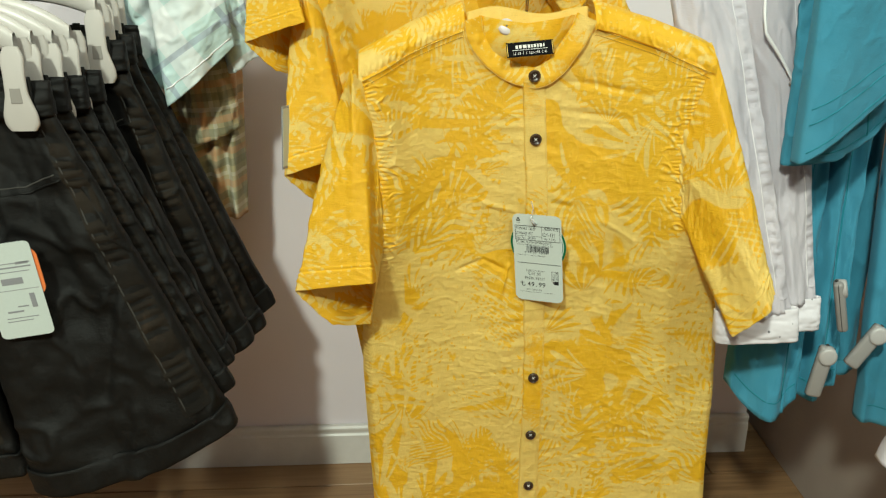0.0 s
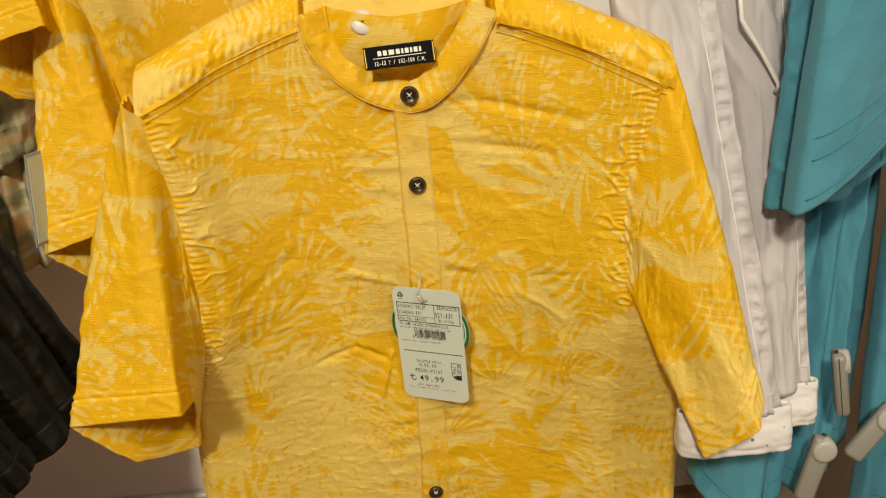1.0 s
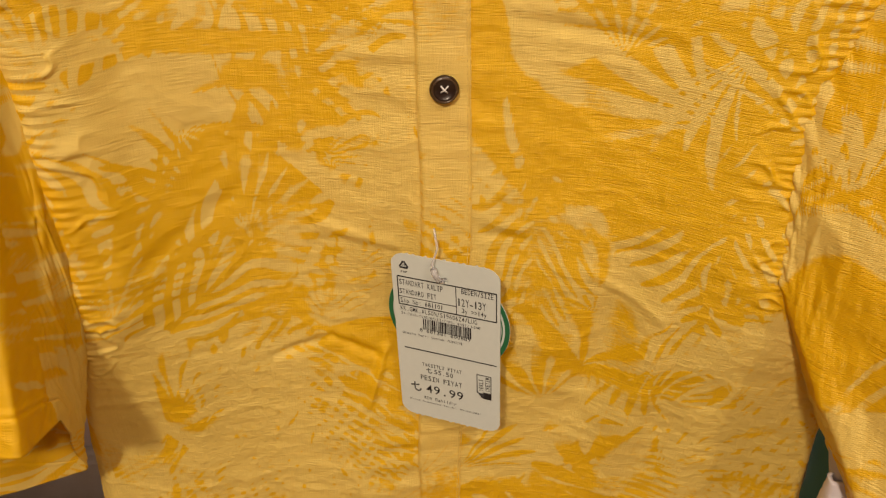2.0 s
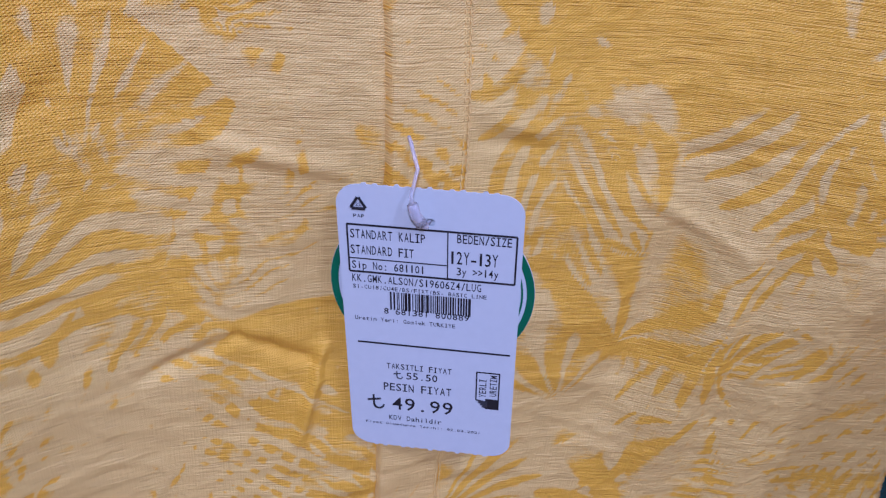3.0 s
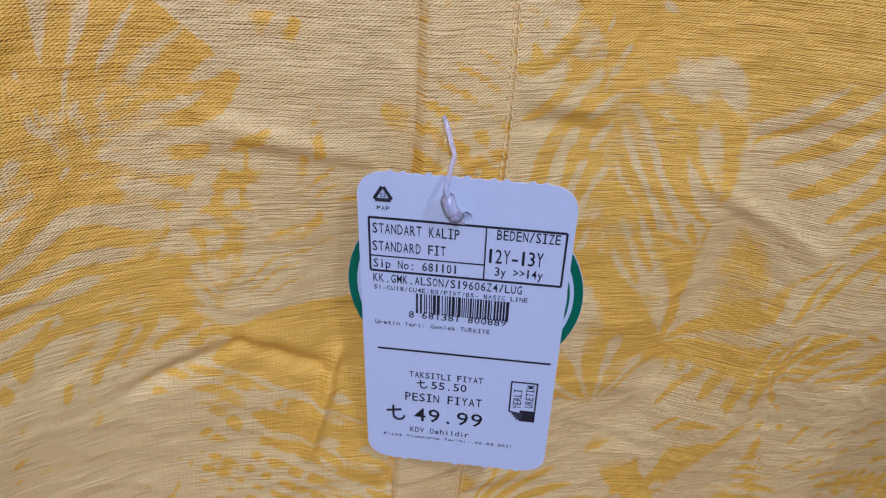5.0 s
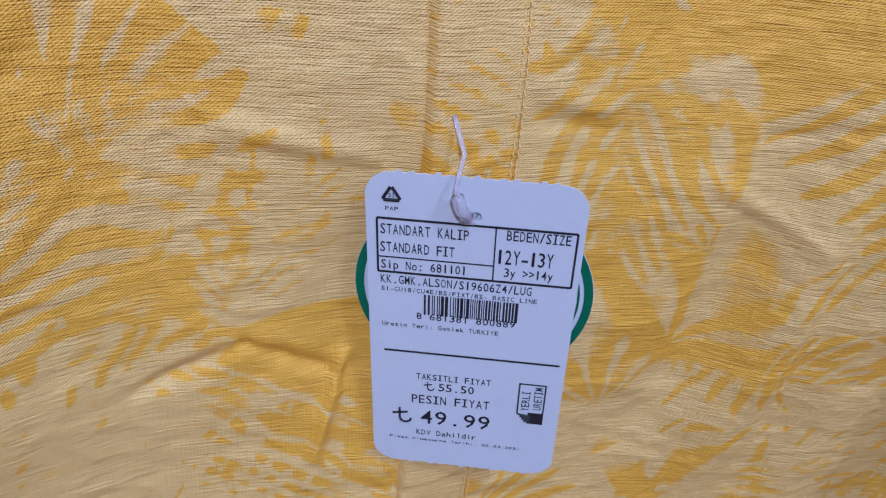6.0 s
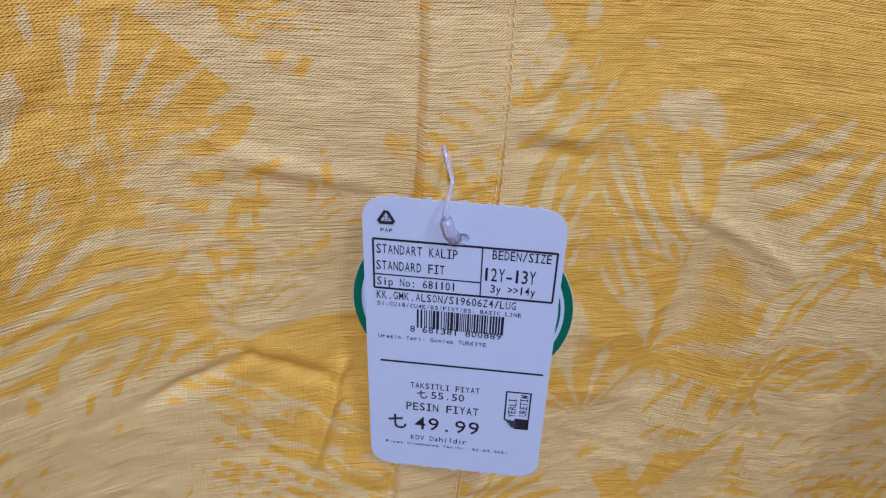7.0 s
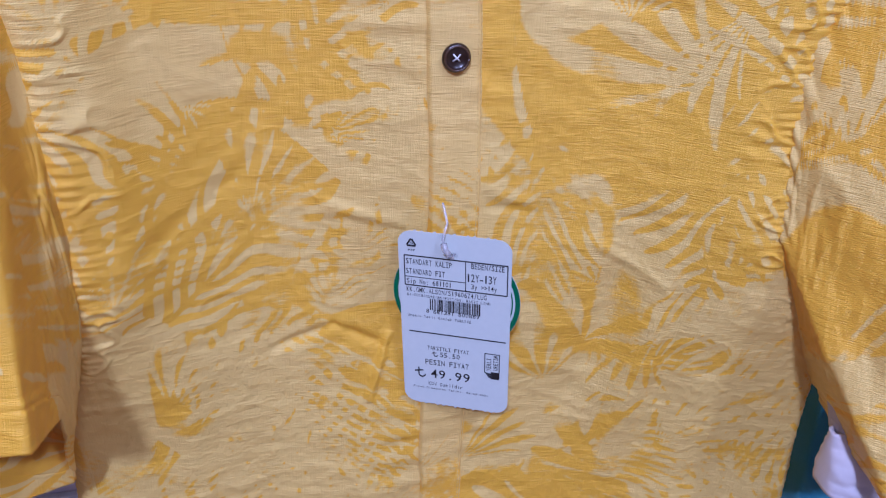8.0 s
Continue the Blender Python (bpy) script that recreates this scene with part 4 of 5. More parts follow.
tag_text("8 681381 800889", 0.0296, 0.0026, -0.0012, 0.0084)
tag_text("Uretim Yeri: Gomlek TURKIYE", 0.0354, 0.0017, -0.0088, 0.0043)
tag_text("TAKSITLI FIYAT", 0.0237, 0.0026, -0.0040, -0.0168)
tag_text("55.50", 0.0114, 0.0033, -0.0030, -0.0209)
tag_text("PESIN FIYAT", 0.0252, 0.0037, -0.0047, -0.0270)
tag_text("49.99", 0.0228, 0.0062, -0.0029, -0.0352)
tag_text("KDV Dahildir", 0.0200, 0.0024, -0.0057, -0.0427)
tag_text("Fiyat Olusturma Tarihi: 02.03.2021", 0.0440, 0.0012, -0.0028, -0.0461)
rb = random.Random(5)
x = -0.0138
while x < 0.0138:
    w = rb.choice((0.0003, 0.0003, 0.0006, 0.0009))
    tag_bar("barcode_bar", x + w / 2, 0.0129, w, 0.0076)
    x += w + rb.choice((0.0003, 0.0003, 0.0006))
# lira signs
for cx, cz, s in ((-0.0122, -0.0209, 0.0036), (-0.0213, -0.0352, 0.0066)):
    part("lira_sign", tube([TAG @ Vector((cx, -0.00036, cz + 0.5 * s)), TAG @ Vector((cx, -0.00036, cz - 0.2 * s))] + [TAG @ Vector((cx + 0.28 * s + 0.28 * s * math.cos(a), -0.00036, cz - 0.2 * s + 0.28 * s * math.sin(a))) for a in np.linspace(math.pi, 2 * math.pi, 8)], 0.06 * s, 5), ink, price_tag)
    part("lira_sign", tube([TAG @ Vector((cx - 0.35 * s, -0.00036, cz + 0.1 * s)), TAG @ Vector((cx + 0.4 * s, -0.00036, cz + 0.25 * s))], 0.06 * s, 5), ink, price_tag)
# recycling triangle
tri = [(-0.0231 + 0.0030 * math.cos(radians(a)), 0.0506 + 0.0030 * math.sin(radians(a))) for a in (90, 210, 330)]
for k in range(3):
    (ax, az), (bx, bz) = tri[k], tri[(k + 1) % 3]
    part("recycling_arrow", tube([TAG @ Vector((lerp(ax, bx, q), -0.00036, lerp(az, bz, q))) for q in (0.08, 0.5, 0.92)], 0.00050, 5), ink, price_tag)
tag_text("22", 0.0018, 0.0012, -0.0231, 0.0506)
tag_text("PAP", 0.0036, 0.0013, -0.0231, 0.0463)
# the home-made goods mark: a frame, two upright words and a hand-like block
for x, z, w, h in ((0.0170, -0.0225, 0.0005, 0.0136), (0.0252, -0.0245, 0.0005, 0.0176), (0.0211, -0.0157, 0.0087, 0.0005)):
    tag_bar("mark_frame", x, z, w, h)
UP = Matrix.Rotation(radians(-90), 4, "Y")
for body, x, z, w in (("YERLI", 0.0193, -0.0232, 0.0088), ("URETIM", 0.0231, -0.0217, 0.0100)):
    text_part("printed_text", body, w, 0.0026, 0, 0, ink, price_tag, TAG @ Matrix.Translation((x, 0.00018, z)) @ UP)
tag_bar("mark_block", 0.0228, -0.0308, 0.0048, 0.0050)
for k in range(4):
    part("mark_finger", tube([TAG @ Vector((0.0172 + 0.0007 * k, -0.00036, -0.0292 - 0.0010 * k)), TAG @ Vector((0.0212, -0.00036, -0.0299 - 0.0008 * k))], 0.00034, 5), ink, price_tag)

# ---- black shorts on clip hangers ----


def clip_hanger(x0, x1, y, z, name_label):
    """White clip hanger: an arched flat bar, a broad clip at each end, and a steel hook."""
    ob = thing("clip_hanger", name_label, "hanger", "white clip hangers")
    xm = (x0 + x1) / 2
    n = 25
    t = np.linspace(0, 1, n)[:, None]
    a = np.linspace(0, 2 * np.pi, 12, endpoint=False)[None, :]
    cx = x0 + (x1 - x0) * t
    cz = z + 0.085 + 0.030 * np.sin(np.pi * t) ** 0.8
    hh = 0.014 + 0.006 * np.sin(np.pi * t)
    grid_part("hanger_bar", xyz(cx, y + 0.006 * np.sin(a) + 0 * t, cz + hh * np.cos(a)), white_plastic, ob, wrap=True)
    for cxp in (x0, x1):
        v = np.linspace(0, 1, 22)[:, None]
        wd = np.interp(v, [0, 0.12, 0.35, 0.55, 0.8, 0.93, 1.0], [0.008, 0.013, 0.012, 0.0125, 0.019, 0.019, 0.014])
        zz = z + 0.085 - 0.092 * v
        bow = 0.010 * np.sin(np.pi * v)
        c = part("clip", bmesh.new(), white_plastic, ob, "white spring clip")
        sgn = np.sign(np.cos(a)) * np.abs(np.cos(a)) ** 0.5
        sgs = np.sign(np.sin(a)) * np.abs(np.sin(a)) ** 0.5
        grid_part("clip_jaw", xyz(cxp + wd * sgn, y - 0.014 - bow * 0.4 + 0.0035 * sgs, zz + 0 * a), white_plastic, c, wrap=True)
        grid_part("clip_jaw", xyz(cxp + wd * 0.8 * sgn, y + 0.016 + bow * 0.4 + 0.0035 * sgs, zz + 0.006 + 0 * a), white_plastic, c, wrap=True)
        part("clip_slot", block(0.013, 0.004, 0.018, Matrix.Translation((cxp, y - 0.0195, z + 0.033)), 0.001), dark_grey, c)
        part("clip_spring", tube([(cxp - 0.009, y - 0.016, z + 0.022), (cxp - 0.009, y + 0.014, z + 0.030), (cxp + 0.009, y + 0.014, z + 0.030), (cxp + 0.009, y - 0.016, z + 0.022)], 0.0028, 6), white_plastic, c)
    hook = [(xm, y, z + 0.125), (xm, y, z + 0.165)] + [(xm + 0.02 * math.sin(q), y, z + 0.19 - 0.025 * math.cos(q)) for q in np.linspace(0, 4.2, 12)]
    part("hanger_hook", tube(hook, 0.0018, 6), steel, ob, smooth=True)
    return ob


dark_grey = material("grey_slot", 0.5, (0.30, 0.28, 0.26))


def shorts(y, top_r, top_z, bot_r, bot_z, seed, tagged_card=False):
    """A pair of shorts: waistband, two legs with rolled cuffs, pocket and side stitching."""
    ob = thing("shorts", "black denim shorts with rolled cuffs hanging from a clip hanger", "shorts", "black shorts in a row")
    cx = top_r - 0.135
    for side in (1, -1):
        if side == 1:
            tl, tr = (cx - 0.005, y, top_z - 0.03), (top_r, y + 0.012, top_z - 0.03)
            bl, br = (bot_r - 0.255, y - 0.01, bot_z - 0.065), (bot_r, y + 0.03, bot_z + 0.005)
        else:
            tl, tr = (cx - 0.13, y + 0.012, top_z - 0.03), (cx, y, top_z - 0.03)
            bl, br = (cx - 0.33, y + 0.03, bot_z), (bot_r - 0.275, y, bot_z - 0.05)
        p = pillow(tl, tr, bl, br, 110, 70, 0.040, seed + 5 * side, folds=1.6, fold_amp=0.007, wrinkle=0.0052, press=(0.52, 0.80, 0.86, 0.48, 0.016), hem_curve=0.02)
        leg = grid_part("leg", p, black_denim, ob, wrap=True, thick=0.0015)
        # rolled cuff: the last stretch of the leg, pushed out
        q = p[-9:].copy()
        mid = q.mean(1, keepdims=True)
        out = (q - mid) / (np.linalg.norm(q - mid, axis=-1, keepdims=True) + 1e-6)
        puff = 0.0025 + 0.0012 * np.sin(np.linspace(0, np.pi, 9))[:, None, None]
        q = q + out * puff + np.array([0, -0.001, -0.004])
        grid_part("cuff", q, black_denim, leg, wrap=True, thick=0.0025)
        vs = np.linspace(0.02, 0.90, 130)
        strip = np.array([[on_pillow(p, u, v, 0.0010 + (0.0022 * math.sin(v * 150 + 3 * math.sin(v * 31 + seed)) + 0.001) * math.sin(math.pi * (u - 0.83) / 0.14)) for u in np.linspace(0.83, 0.97, 6)] for v in vs])
        grid_part("side_strip", strip, worn_denim, leg, "faded puckered side seam")
        seam_line("side_seam", p, [(0.86, 0.02), (0.84, 0.5), (0.85, 0.93)], 0.0011, grey_thread, leg)
        if side == 1:
            seam_line("pocket_stitching", p, [(0.18, 0.03), (0.20, 0.10), (0.34, 0.19), (0.55, 0.20), (0.80, 0.17)], 0.0011, grey_thread, leg)
            seam_line("pocket_edge", p, [(0.14, 0.03), (0.16, 0.11), (0.32, 0.205), (0.56, 0.215), (0.82, 0.185)], 0.0016, black_denim, leg)
            keep = p
    wb = pillow((cx - 0.135, y + 0.010, top_z), (top_r + 0.003, y + 0.010, top_z), (cx - 0.135, y + 0.010, top_z - 0.038), (top_r + 0.004, y + 0.010, top_z - 0.038), 14, 50, 0.034, seed + 3, folds=1, fold_amp=0.001, wrinkle=0.002)
    grid_part("waistband", wb, black_denim, ob, wrap=True, thick=0.003)
    for u in (0.72, 0.93):
        c = on_pillow(wb, u, 0.5, 0.003)
        part("belt_loop", block(0.010, 0.004, 0.048, Matrix.Translation(c), 0.0012), black_denim, ob)
    clip_hanger(cx - 0.07, top_r - 0.025, y + 0.008, top_z - 0.045, "white plastic clip hanger holding black shorts")
    return keep


first = shorts(0.950, -0.373, 0.950, -0.205, 0.492, 1)
for k, (y, xr, zt, xb, zb) in enumerate(((0.985, -0.368, 0.948, -0.212, 0.525), (1.020, -0.358, 0.944, -0.217, 0.545), (1.055, -0.350, 0.945, -0.220, 0.545),
                                       (1.125, -0.338, 0.972, -0.206, 0.530), (1.165, -0.338, 0.975, -0.194, 0.530), (1.205, -0.342, 0.982, -0.184, 0.545))):
    shorts(y, xr, zt, xb, zb, 3 + k)

# the printed card on the first pair
STAG = Matrix.Translation((-0.428, 0.915, 0.716)) @ Matrix.Rotation(radians(5), 4, "Z") @ Matrix.Rotation(radians(-6), 4, "Y")
shorts_tag = thing("price_tag", "white price tag with an orange card behind, on black shorts", "price tag")
bm = card_mesh(tag_outline(0.060, 0.118, 0.006, 12), 0.0006)
bm.transform(STAG)
part("card", bm, card, shorts_tag)
bm = card_mesh(tag_outline(0.052, 0.060, 0.012, 0), 0.0006)
bm.transform(STAG @ Matrix.Translation((0.008, 0.002, 0.020)))
part("orange_card", bm, orange_card, shorts_tag)
bar_grey = material("faded_print", 0.6, (0.25, 0.25, 0.27))
for x, z, w, h in ((0.002, 0.034, 0.046, 0.0010), (0.002, 0.029, 0.046, 0.0018), (0.002, 0.0235, 0.040, 0.0010), (0.016, 0.0335, 0.014, 0.0030), (0.0, 0.012, 0.024, 0.0080), (0.002, 0.001, 0.050, 0.0007), (0.017, -0.014, 0.006, 0.018), (0.004, -0.020, 0.012, 0.0016), (-0.006, -0.026, 0.018, 0.0022), (0.000, -0.034, 0.036, 0.0010), (-0.004, -0.038, 0.030, 0.0010)):
    part("print_bar", block(w, 0.0002, h, STAG @ Matrix.Translation((x, -0.0004, z))), bar_grey, shorts_tag)
part("plastic_loop", tube([STAG @ Vector((-0.01, -0.001, 0.052)), Vector((-0.436, 0.912, 0.80)), Vector((-0.44, 0.918, 0.86))], 0.0006, 6), clear_plastic, shorts_tag)

left_arm = thing("display_rail", "straight steel display arm fixed to the wall", "display rail")
part("arm_bar", tube([(-0.475, 0.90, 1.075), (-0.475, 1.1, 1.078), (-0.475, 1.479, 1.082)], 0.007, 10), steel, left_arm, smooth=True)
part("arm_plate", block(0.04, 0.006, 0.1, Matrix.Translation((-0.475, 1.476, 1.082)), 0.002), steel, left_arm)

# ---- plaid shirts behind the shorts ----


def plaid(name, ground, bands, cell, turn):
    """Checked cotton: bands (offset, width, colour) both ways in a cell of that many metres."""
    m = material(name, 0.8, ground, spec=0.3)
    sep = m.node_tree.nodes.new("ShaderNodeSeparateXYZ")
    link(m, mapped(m, (1, 1, 1), (0, radians(turn), 0)), sep.inputs[0])
    col = None
    fine = noise_node(m, mapped(m, (1, 1, 1)), 60, 3)
    for axis in ("X", "Z"):
        fr = maths(m, "FRACT", maths(m, "DIVIDE", sep.outputs[axis], cell), 0)
        for off, wid, c in bands:
            d = maths(m, "ABSOLUTE", maths(m, "SUBTRACT", fr, off), 0)
            on = maths(m, "MULTIPLY", maths(m, "LESS_THAN", d, wid / 2), 0.62)
            col = mix_colour(m, on, ground if col is None else col, c)
    base(m, mix_colour(m, maths(m, "MULTIPLY", fine, 0.25), col, (0.8, 0.8, 0.78)))
    bump(m, weave_height(m, 0.0012)[0], 0.3, 0.0004)
    return m


mint_plaid = plaid("mint_plaid", (0.50, 0.66, 0.66), ((0.2, 0.07, (0.25, 0.30, 0.42)), (0.55, 0.36, (0.74, 0.74, 0.76))), 0.115, 34)
ochre_plaid = plaid("ochre_plaid", (0.40, 0.34, 0.17), ((0.2, 0.22, (0.14, 0.15, 0.07)), (0.55, 0.20, (0.50, 0.24, 0.08)), (0.85, 0.12, (0.60, 0.56, 0.44))), 0.055, 6)
mint_shirt = thing("plaid_shirt", "mint and white checked shirt hanging behind black shorts", "shirt")
p = pillow((-0.42, 1.27, 1.16), (-0.235, 1.29, 1.16), (-0.40, 1.27, 0.90), (-0.30, 1.29, 0.88), 60, 50, 0.05, 21, folds=2, fold_amp=0.012, wrinkle=0.006)
grid_part("body", p, mint_plaid, mint_shirt, wrap=True, thick=0.001)
p = pillow((-0.330, 1.235, 1.10), (-0.235, 1.255, 1.09), (-0.312, 1.225, 0.868), (-0.216, 1.26, 0.950), 70, 50, 0.055, 23, folds=1.3, fold_amp=0.006, wrinkle=0.0025)
slv = grid_part("sleeve", p, mint_plaid, mint_shirt, wrap=True, thick=0.0012)
seam_line("hem_stitching", p, [(0.04, 0.9), (0.5, 0.9), (0.96, 0.9)], 0.0012, white_thread, slv)
p = pillow((-0.262, 1.285, 1.10), (-0.222, 1.30, 1.08), (-0.232, 1.285, 0.905), (-0.187, 1.30, 0.930), 50, 30, 0.03, 25, folds=1, fold_amp=0.004, wrinkle=0.004)
grid_part("sleeve", p, mint_plaid, mint_shirt, wrap=True, thick=0.0012)
ochre_shirt = thing("plaid_shirt", "ochre and olive checked shirt hanging against the wall", "shirt")
p = pillow((-0.36, 1.335, 1.15), (-0.215, 1.345, 1.15), (-0.325, 1.33, 0.66), (-0.232, 1.345, 0.665), 80, 50, 0.04, 27, folds=3.4, fold_amp=0.011, wrinkle=0.005)
grid_part("body", p, ochre_plaid, ochre_shirt, wrap=True, thick=0.001)
p = pillow((-0.285, 1.305, 1.14), (-0.228, 1.315, 1.14), (-0.300, 1.300, 0.790), (-0.228, 1.315, 0.815), 60, 36, 0.03, 29, folds=1.2, fold_amp=0.006, wrinkle=0.005)
grid_part("sleeve", p, ochre_plaid, ochre_shirt, wrap=True, thick=0.001)
for k, (xx, yy) in enumerate(((-0.33, 1.28), (-0.29, 1.34))):
    h = thing("shirt_hanger", "white plastic hanger carrying a checked shirt", "hanger")
    part("hanger_bar", tube([(xx - 0.09 + 0.18 * t, yy, 1.155 + 0.04 * math.sin(math.pi * t)) for t in np.linspace(0, 1, 13)], 0.006, 8), white_plastic, h, smooth=True)
    part("hanger_hook", tube([(xx, yy, 1.19), (xx, yy, 1.235)] + [(xx + 0.018 * math.sin(q), yy, 1.255 - 0.02 * math.cos(q)) for q in np.linspace(0, 4, 10)], 0.0018, 6), steel, h, smooth=True)
plaid_arm = thing("display_rail", "short steel display arm fixed to the wall", "display rail")
part("arm_bar", tube([(-0.33, 1.22, 1.262), (-0.305, 1.34, 1.264), (-0.29, 1.479, 1.266)], 0.007, 10), steel, plaid_arm, smooth=True)

# ---- white trousers ----
dotted = material("white_dotted_lining", 0.8, (0.75, 0.73, 0.75))
vor = node(dotted, "ShaderNodeTexVoronoi", Scale=75.0, Randomness=0.6)
link(dotted, mapped(dotted, (1, 0.15, 1)), vor.inputs["Vector"])
base(dotted, ramp(dotted, vor.outputs["Distance"], ((0.09, (0.16, 0.15, 0.17)), (0.13, (0.66, 0.63, 0.68)))))
trousers = thing("trousers", "white twill trousers with turned-up dotted cuffs, hanging folded", "trousers")
for tl, tr, bl, br, sd in (((0.305, 1.03, 1.20), (0.392, 1.03, 1.20), (0.390, 0.872, 0.690), (0.474, 0.866, 0.695), 31),
                           ((0.402, 1.04, 1.20), (0.482, 1.03, 1.20), (0.470, 0.908, 0.688), (0.520, 0.900, 0.692), 37)):
    p = pillow(tl, tr, bl, br, 120, 60, 0.026, sd, folds=0.9, fold_amp=0.006, wrinkle=0.003)
    leg = grid_part("leg", p, white_cotton, trousers, wrap=True, thick=0.001)
    for u in (0.80, 0.97):
        vs = np.linspace(0.02, 0.97, 160)
        pts = np.array([on_pillow(p, u, b, 0.0007) for b in vs])
        part("side_seam", tube(pts, 0.0004, 5), white_thread, leg, smooth=True)
    # puckered double seam down the outer side
    vs = np.linspace(0.02, 0.97, 220)[:, None]
    us = np.linspace(0.80, 0.97, 7)[None, :]
    st = np.array([[on_pillow(p, u, v, 0.0012 + 0.0016 * math.sin(v * 210 + 2 * math.sin(v * 37)) * math.sin(math.pi * (u - 0.80) / 0.17)) for u in us[0]] for v in vs[:, 0]])
    grid_part("seam_strip", st, white_cotton, leg)
    w = np.array(br) - np.array(bl)
    c = pillow(np.array(bl) - 0.05 * w + (0, 0, 0.004), np.array(br) + 0.06 * w + (0, -0.004, 0.004), np.array(bl) - 0.02 * w + (0, 0, -0.034), np.array(br) + 0.10 * w + (0, -0.004, -0.034), 20, 40, 0.034, sd + 2, folds=1, fold_amp=0.001, wrinkle=0.0012)
    grid_part("cuff", c, dotted, leg, "white turned-up cuff with small dark dots", wrap=True, thick=0.002)
drawstring = [(0.438, 0.985, 1.10), (0.437, 0.962, 1.02), (0.439, 0.957, 1.0), (0.457, 0.952, 0.975), (0.472, 0.945, 0.950), (0.472, 0.948, 0.943)]
part("drawstring", tube(drawstring, 0.0019, 8), white_thread, trousers, "white cord", smooth=True)

# ---- turquoise shirts ----


def teal_shirt(panels, label, sd):
    ob = thing("turquoise_shirt", label, "shirt", "turquoise shirts in a row")
    for k, (nm, tl, tr, bl, br, depth, folds, amp, curve) in enumerate(panels):
        p = pillow(tl, tr, bl, br, 110, 70, depth, sd + 4 * k, folds=folds, fold_amp=amp, wrinkle=0.0008 if nm == "sleeve" else 0.003, hem_curve=curve)
        pp = grid_part(nm, p, teal_cotton, ob, wrap=True, thick=0.0012)
        if nm == "sleeve":
            for v in (0.80, 0.86, 0.965):
                seam_line("hem_stitching", p, [(0.03, v), (0.5, v), (0.97, v)], 0.0007, teal_thread, pp)
        else:
            seam_line("side_seam", p, [(0.70, 0.1), (0.72, 0.5), (0.70, 0.97)], 0.0012, teal_thread, pp)
            seam_line("hem_stitching", p, [(0.05, 0.965), (0.5, 0.965), (0.95, 0.965)], 0.0008, teal_thread, pp)
    return ob


teal_shirt((("body", (0.500, 1.07, 1.18), (0.590, 1.07, 1.18), (0.448, 0.950, 0.548), (0.535, 0.945, 0.535), 0.05, 1.4, 0.010, 0.03),
            ("sleeve", (0.455, 0.885, 1.16), (0.590, 0.905, 1.16), (0.450, 0.870, 0.872), (0.590, 0.905, 0.962), 0.032, 0.8, 0.006, 0.0),
            ("sleeve_lining", (0.462, 0.925, 1.14), (0.600, 0.955, 1.14), (0.458, 0.905, 0.858), (0.602, 0.955, 0.905), 0.02, 0.8, 0.006, 0.015)),
           "turquoise cotton shirt with a stitched short sleeve, hanging beside white trousers", 41)
teal_shirt((("body", (0.575, 1.10, 1.18), (0.650, 1.10, 1.18), (0.543, 0.975, 0.522), (0.598, 0.98, 0.540), 0.045, 1.8, 0.011, 0.01),
            ("back_panel", (0.575, 1.14, 1.10), (0.70, 1.14, 1.10), (0.50, 1.03, 0.560), (0.665, 1.03, 0.535), 0.03, 2.5, 0.010, 0.03)), "turquoise cotton shirt hanging in soft folds", 53)
teal_shirt((("body", (0.640, 1.04, 1.18), (0.755, 1.04, 1.18), (0.628, 0.935, 0.495), (0.735, 0.95, 0.490), 0.05, 1.1, 0.013, 0.0),
            ("sleeve", (0.560, 0.93, 1.16), (0.70, 0.94, 1.16), (0.580, 0.925, 0.985), (0.72, 0.94, 1.03), 0.06, 0.8, 0.006, 0.0)),
           "turquoise cotton shirt with a round security pin, hanging", 67)


tag_head = material("pale_grey_plastic", 0.4, (0.42, 0.40, 0.40), spec=0.5)


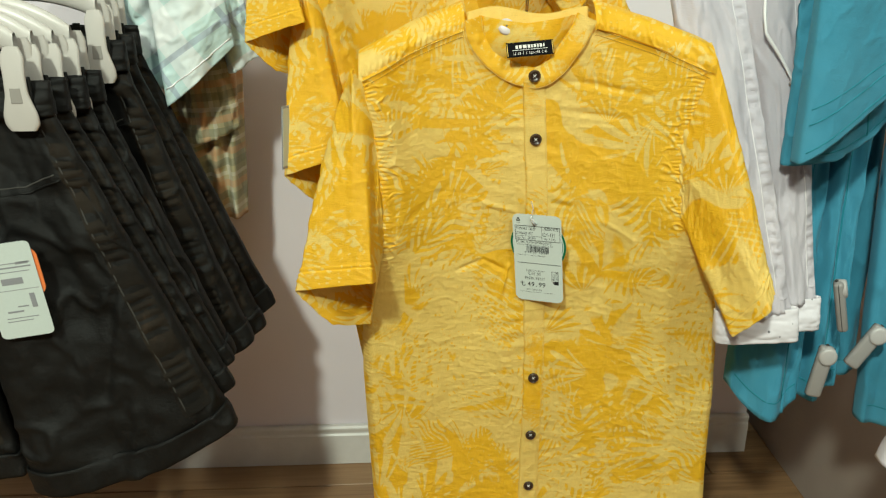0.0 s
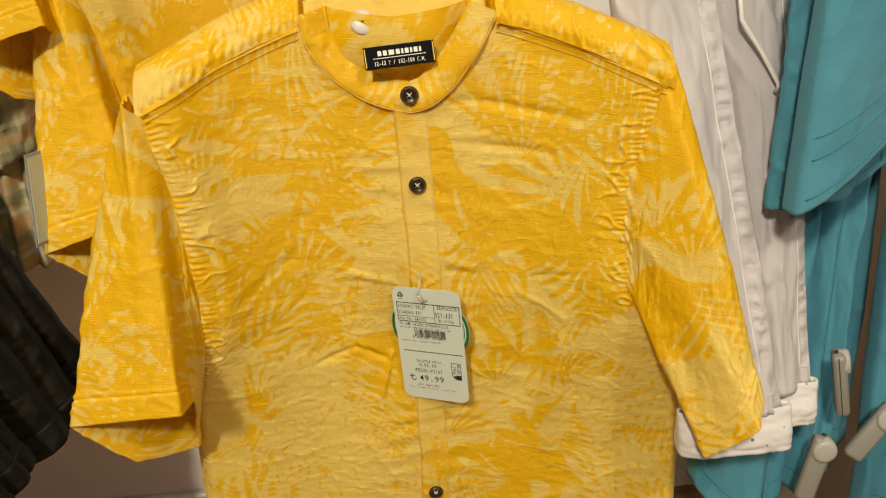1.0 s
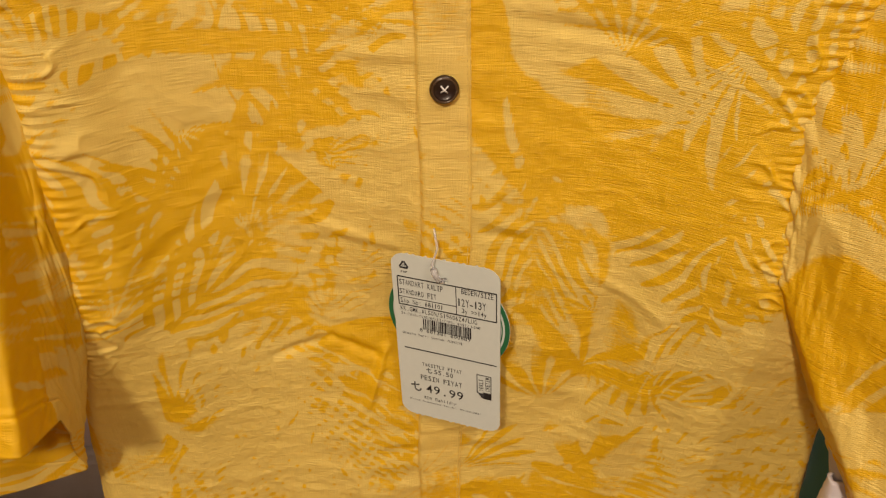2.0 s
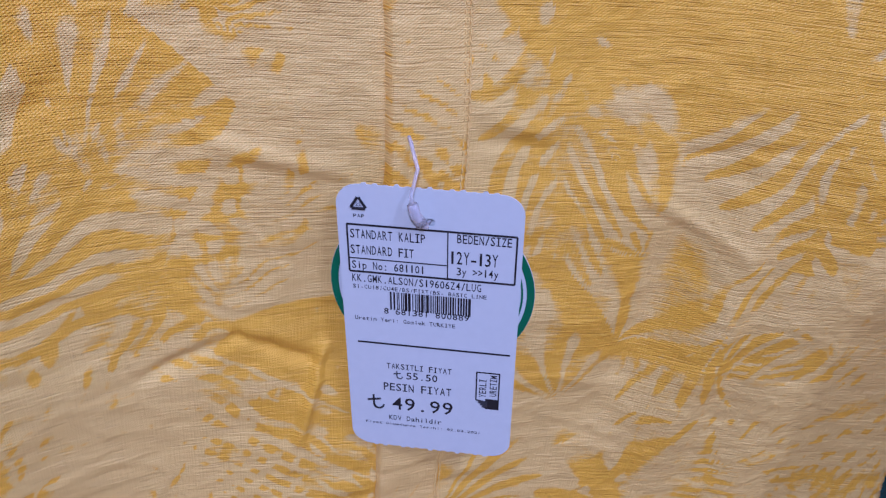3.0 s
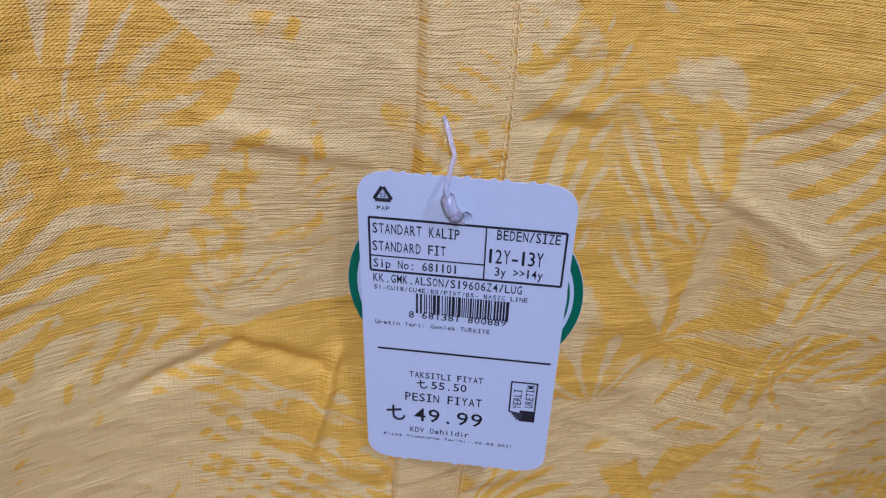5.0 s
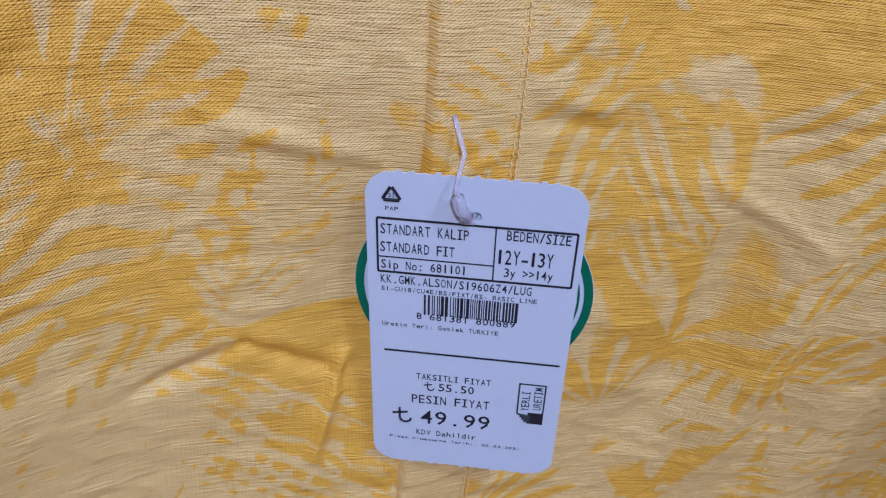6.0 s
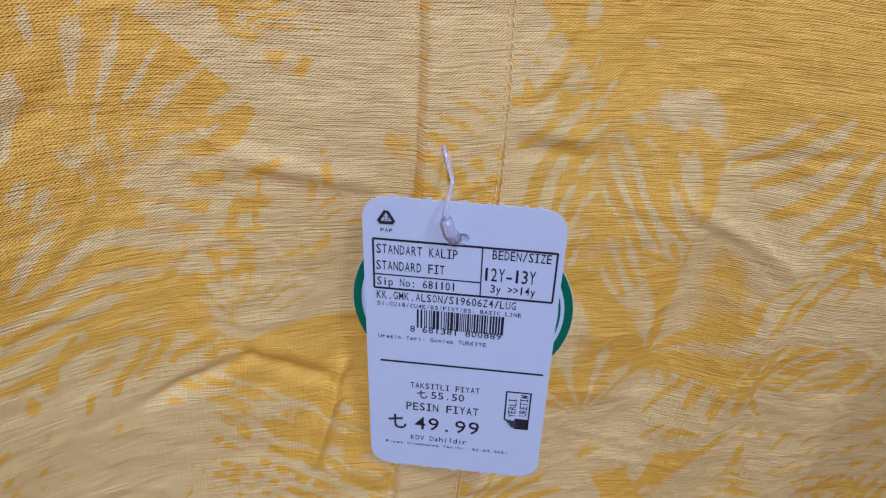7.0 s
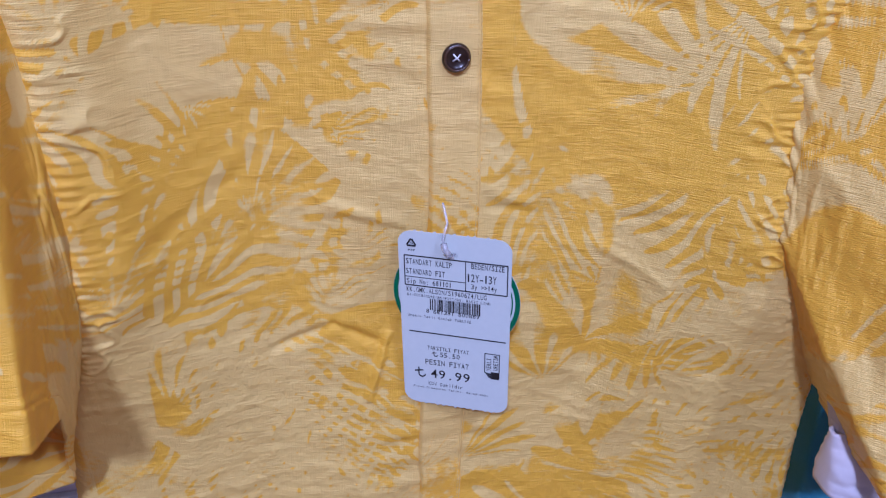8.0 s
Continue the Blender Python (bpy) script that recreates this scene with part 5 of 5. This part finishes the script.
def security_tag(a, b, y, turn):
    """Long grey shell with a rounded, raised head, clipped to the cloth; a: head, b: tail (x, z)."""
    ob = thing("security_tag", "light grey plastic security tag clipped to turquoise cloth", "security tag", "grey security tags")
    ax = Vector((b[0] - a[0], 0, b[1] - a[1]))
    ln = ax.length + 0.012
    ang = math.atan2(ax.x, -ax.z)
    m = Matrix.Translation(((a[0] + b[0]) / 2, y, (a[1] + b[1]) / 2)) @ Matrix.Rotation(-ang, 4, "Y") @ Matrix.Rotation(radians(turn), 4, "Z")
    body = part("shell", block(0.019, 0.013, ln, m, 0.0045, 3), grey_plastic, ob, smooth=True)
    part("shell_seam", block(0.0196, 0.0010, ln * 0.96, m @ Matrix.Translation((0, 0.0005, 0)), 0.0003), dark_slot, body)
    bm = bmesh.new()
    n = 30
    prof = [(0.00001, 0.0096), (0.0075, 0.0095), (0.0098, 0.0088), (0.0110, 0.0070), (0.0112, 0.0)]
    rings = [[bm.verts.new((r * math.cos(2 * math.pi * k / n), -h, r * 1.1 * math.sin(2 * math.pi * k / n))) for k in range(n)] for r, h in prof]
    for p0, p1 in zip(rings, rings[1:]):
        for k in range(n):
            bm.faces.new((p0[k], p0[(k + 1) % n], p1[(k + 1) % n], p1[k]))
    bmesh.ops.recalc_face_normals(bm, faces=bm.faces[:])
    bm.transform(m @ Matrix.Translation((0.002, 0.0, ln * 0.5 - 0.012)))
    part("head", bm, tag_head, body, smooth=True)
    part("pin_tip", tube([m @ Vector((0, 0.002, ln * 0.5 - 0.001)), m @ Vector((0, 0.002, ln * 0.5 + 0.0015))], 0.0022, 8), dark_slot, body)
    return ob


security_tag((0.549, 0.618), (0.541, 0.560), 0.905, -15)
security_tag((0.615, 0.642), (0.588, 0.598), 0.910, -20)
security_tag((0.558, 0.700), (0.572, 0.645), 0.920, 65)
round_pin(Matrix.Translation((0.640, 0.895, 0.622)), 0.0115, "white round security pin stuck in turquoise cloth")

# ---- the white garment low in front of the panel ----
low_white = thing("trousers", "white twill trousers with a thick rolled hem, hanging low", "trousers")
p = pillow((0.655, 0.760, 0.86), (0.80, 0.745, 0.86), (0.562, 0.775, 0.545), (0.75, 0.755, 0.40), 90, 60, 0.03, 91, folds=1.0, fold_amp=0.006, wrinkle=0.004)
leg = grid_part("leg", p, white_cotton, low_white, wrap=True, thick=0.0012)
seam_line("side_seam", p, [(0.10, 0.02), (0.09, 0.5), (0.10, 0.97)], 0.0014, white_thread, leg)
q = p[-10:].copy()
mid = q.mean(1, keepdims=True)
q = q + (q - mid) / (np.linalg.norm(q - mid, axis=-1, keepdims=True) + 1e-6) * 0.006
grid_part("hem", q, white_cotton, leg, wrap=True, thick=0.006)
right_arm = thing("display_rail", "steel display rail above the hanging clothes", "display rail")
part("rail_bar", tube([(0.25, 0.93, 1.225), (0.5, 0.955, 1.225), (0.789, 0.96, 1.225)], 0.009, 10), steel, right_arm, smooth=True)
for x in (0.34, 0.47, 0.52, 0.57, 0.65):
    h = thing("shirt_hanger", "white plastic hanger on the steel rail", "hanger")
    part("hanger_bar", tube([(x - 0.05 + 0.1 * t, 0.94 - 0.04 * math.sin(math.pi * t), 1.165 + 0.035 * math.sin(math.pi * t)) for t in np.linspace(0, 1, 11)], 0.006, 8), white_plastic, h, smooth=True)
    part("hanger_hook", tube([(x, 0.90, 1.20), (x, 0.915, 1.222), (x, 0.945, 1.240), (x, 0.97, 1.228)], 0.0018, 6), steel, h, smooth=True)
low_rail = thing("display_rail", "low steel arm on the side panel", "display rail")
part("rail_bar", tube([(0.72, 0.70, 0.875), (0.72, 0.755, 0.868), (0.789, 0.76, 0.868)], 0.006, 8), steel, low_rail, smooth=True)

# ---- floor planks ----
PW, PL = 0.150, 1.28


def plank_data(length):
    bm = block(length - 0.003, PW - 0.003, 0.012, None, 0.0012, 1)
    mesh = bpy.data.meshes.new("plank")
    bm.to_mesh(mesh)
    bm.free()
    mesh.materials.append(plank_wood)
    return mesh


whole, half = plank_data(PL), plank_data(PL / 2)
for j in range(38):
    y = WALL_Y + 0.14 - j * PW
    row = [(whole, -3.2 + (i + 0.5) * PL) for i in range(5)] if j % 2 else [(half, -3.2 + PL / 4)] + [(whole, -3.2 + (i + 1) * PL) for i in range(4)] + [(half, 3.2 - PL / 4)]
    for mesh, x in row:
        ob = new("plank", mesh)
        ob.parent = floor
        ob.location = (x, y, FLOOR - 0.006)
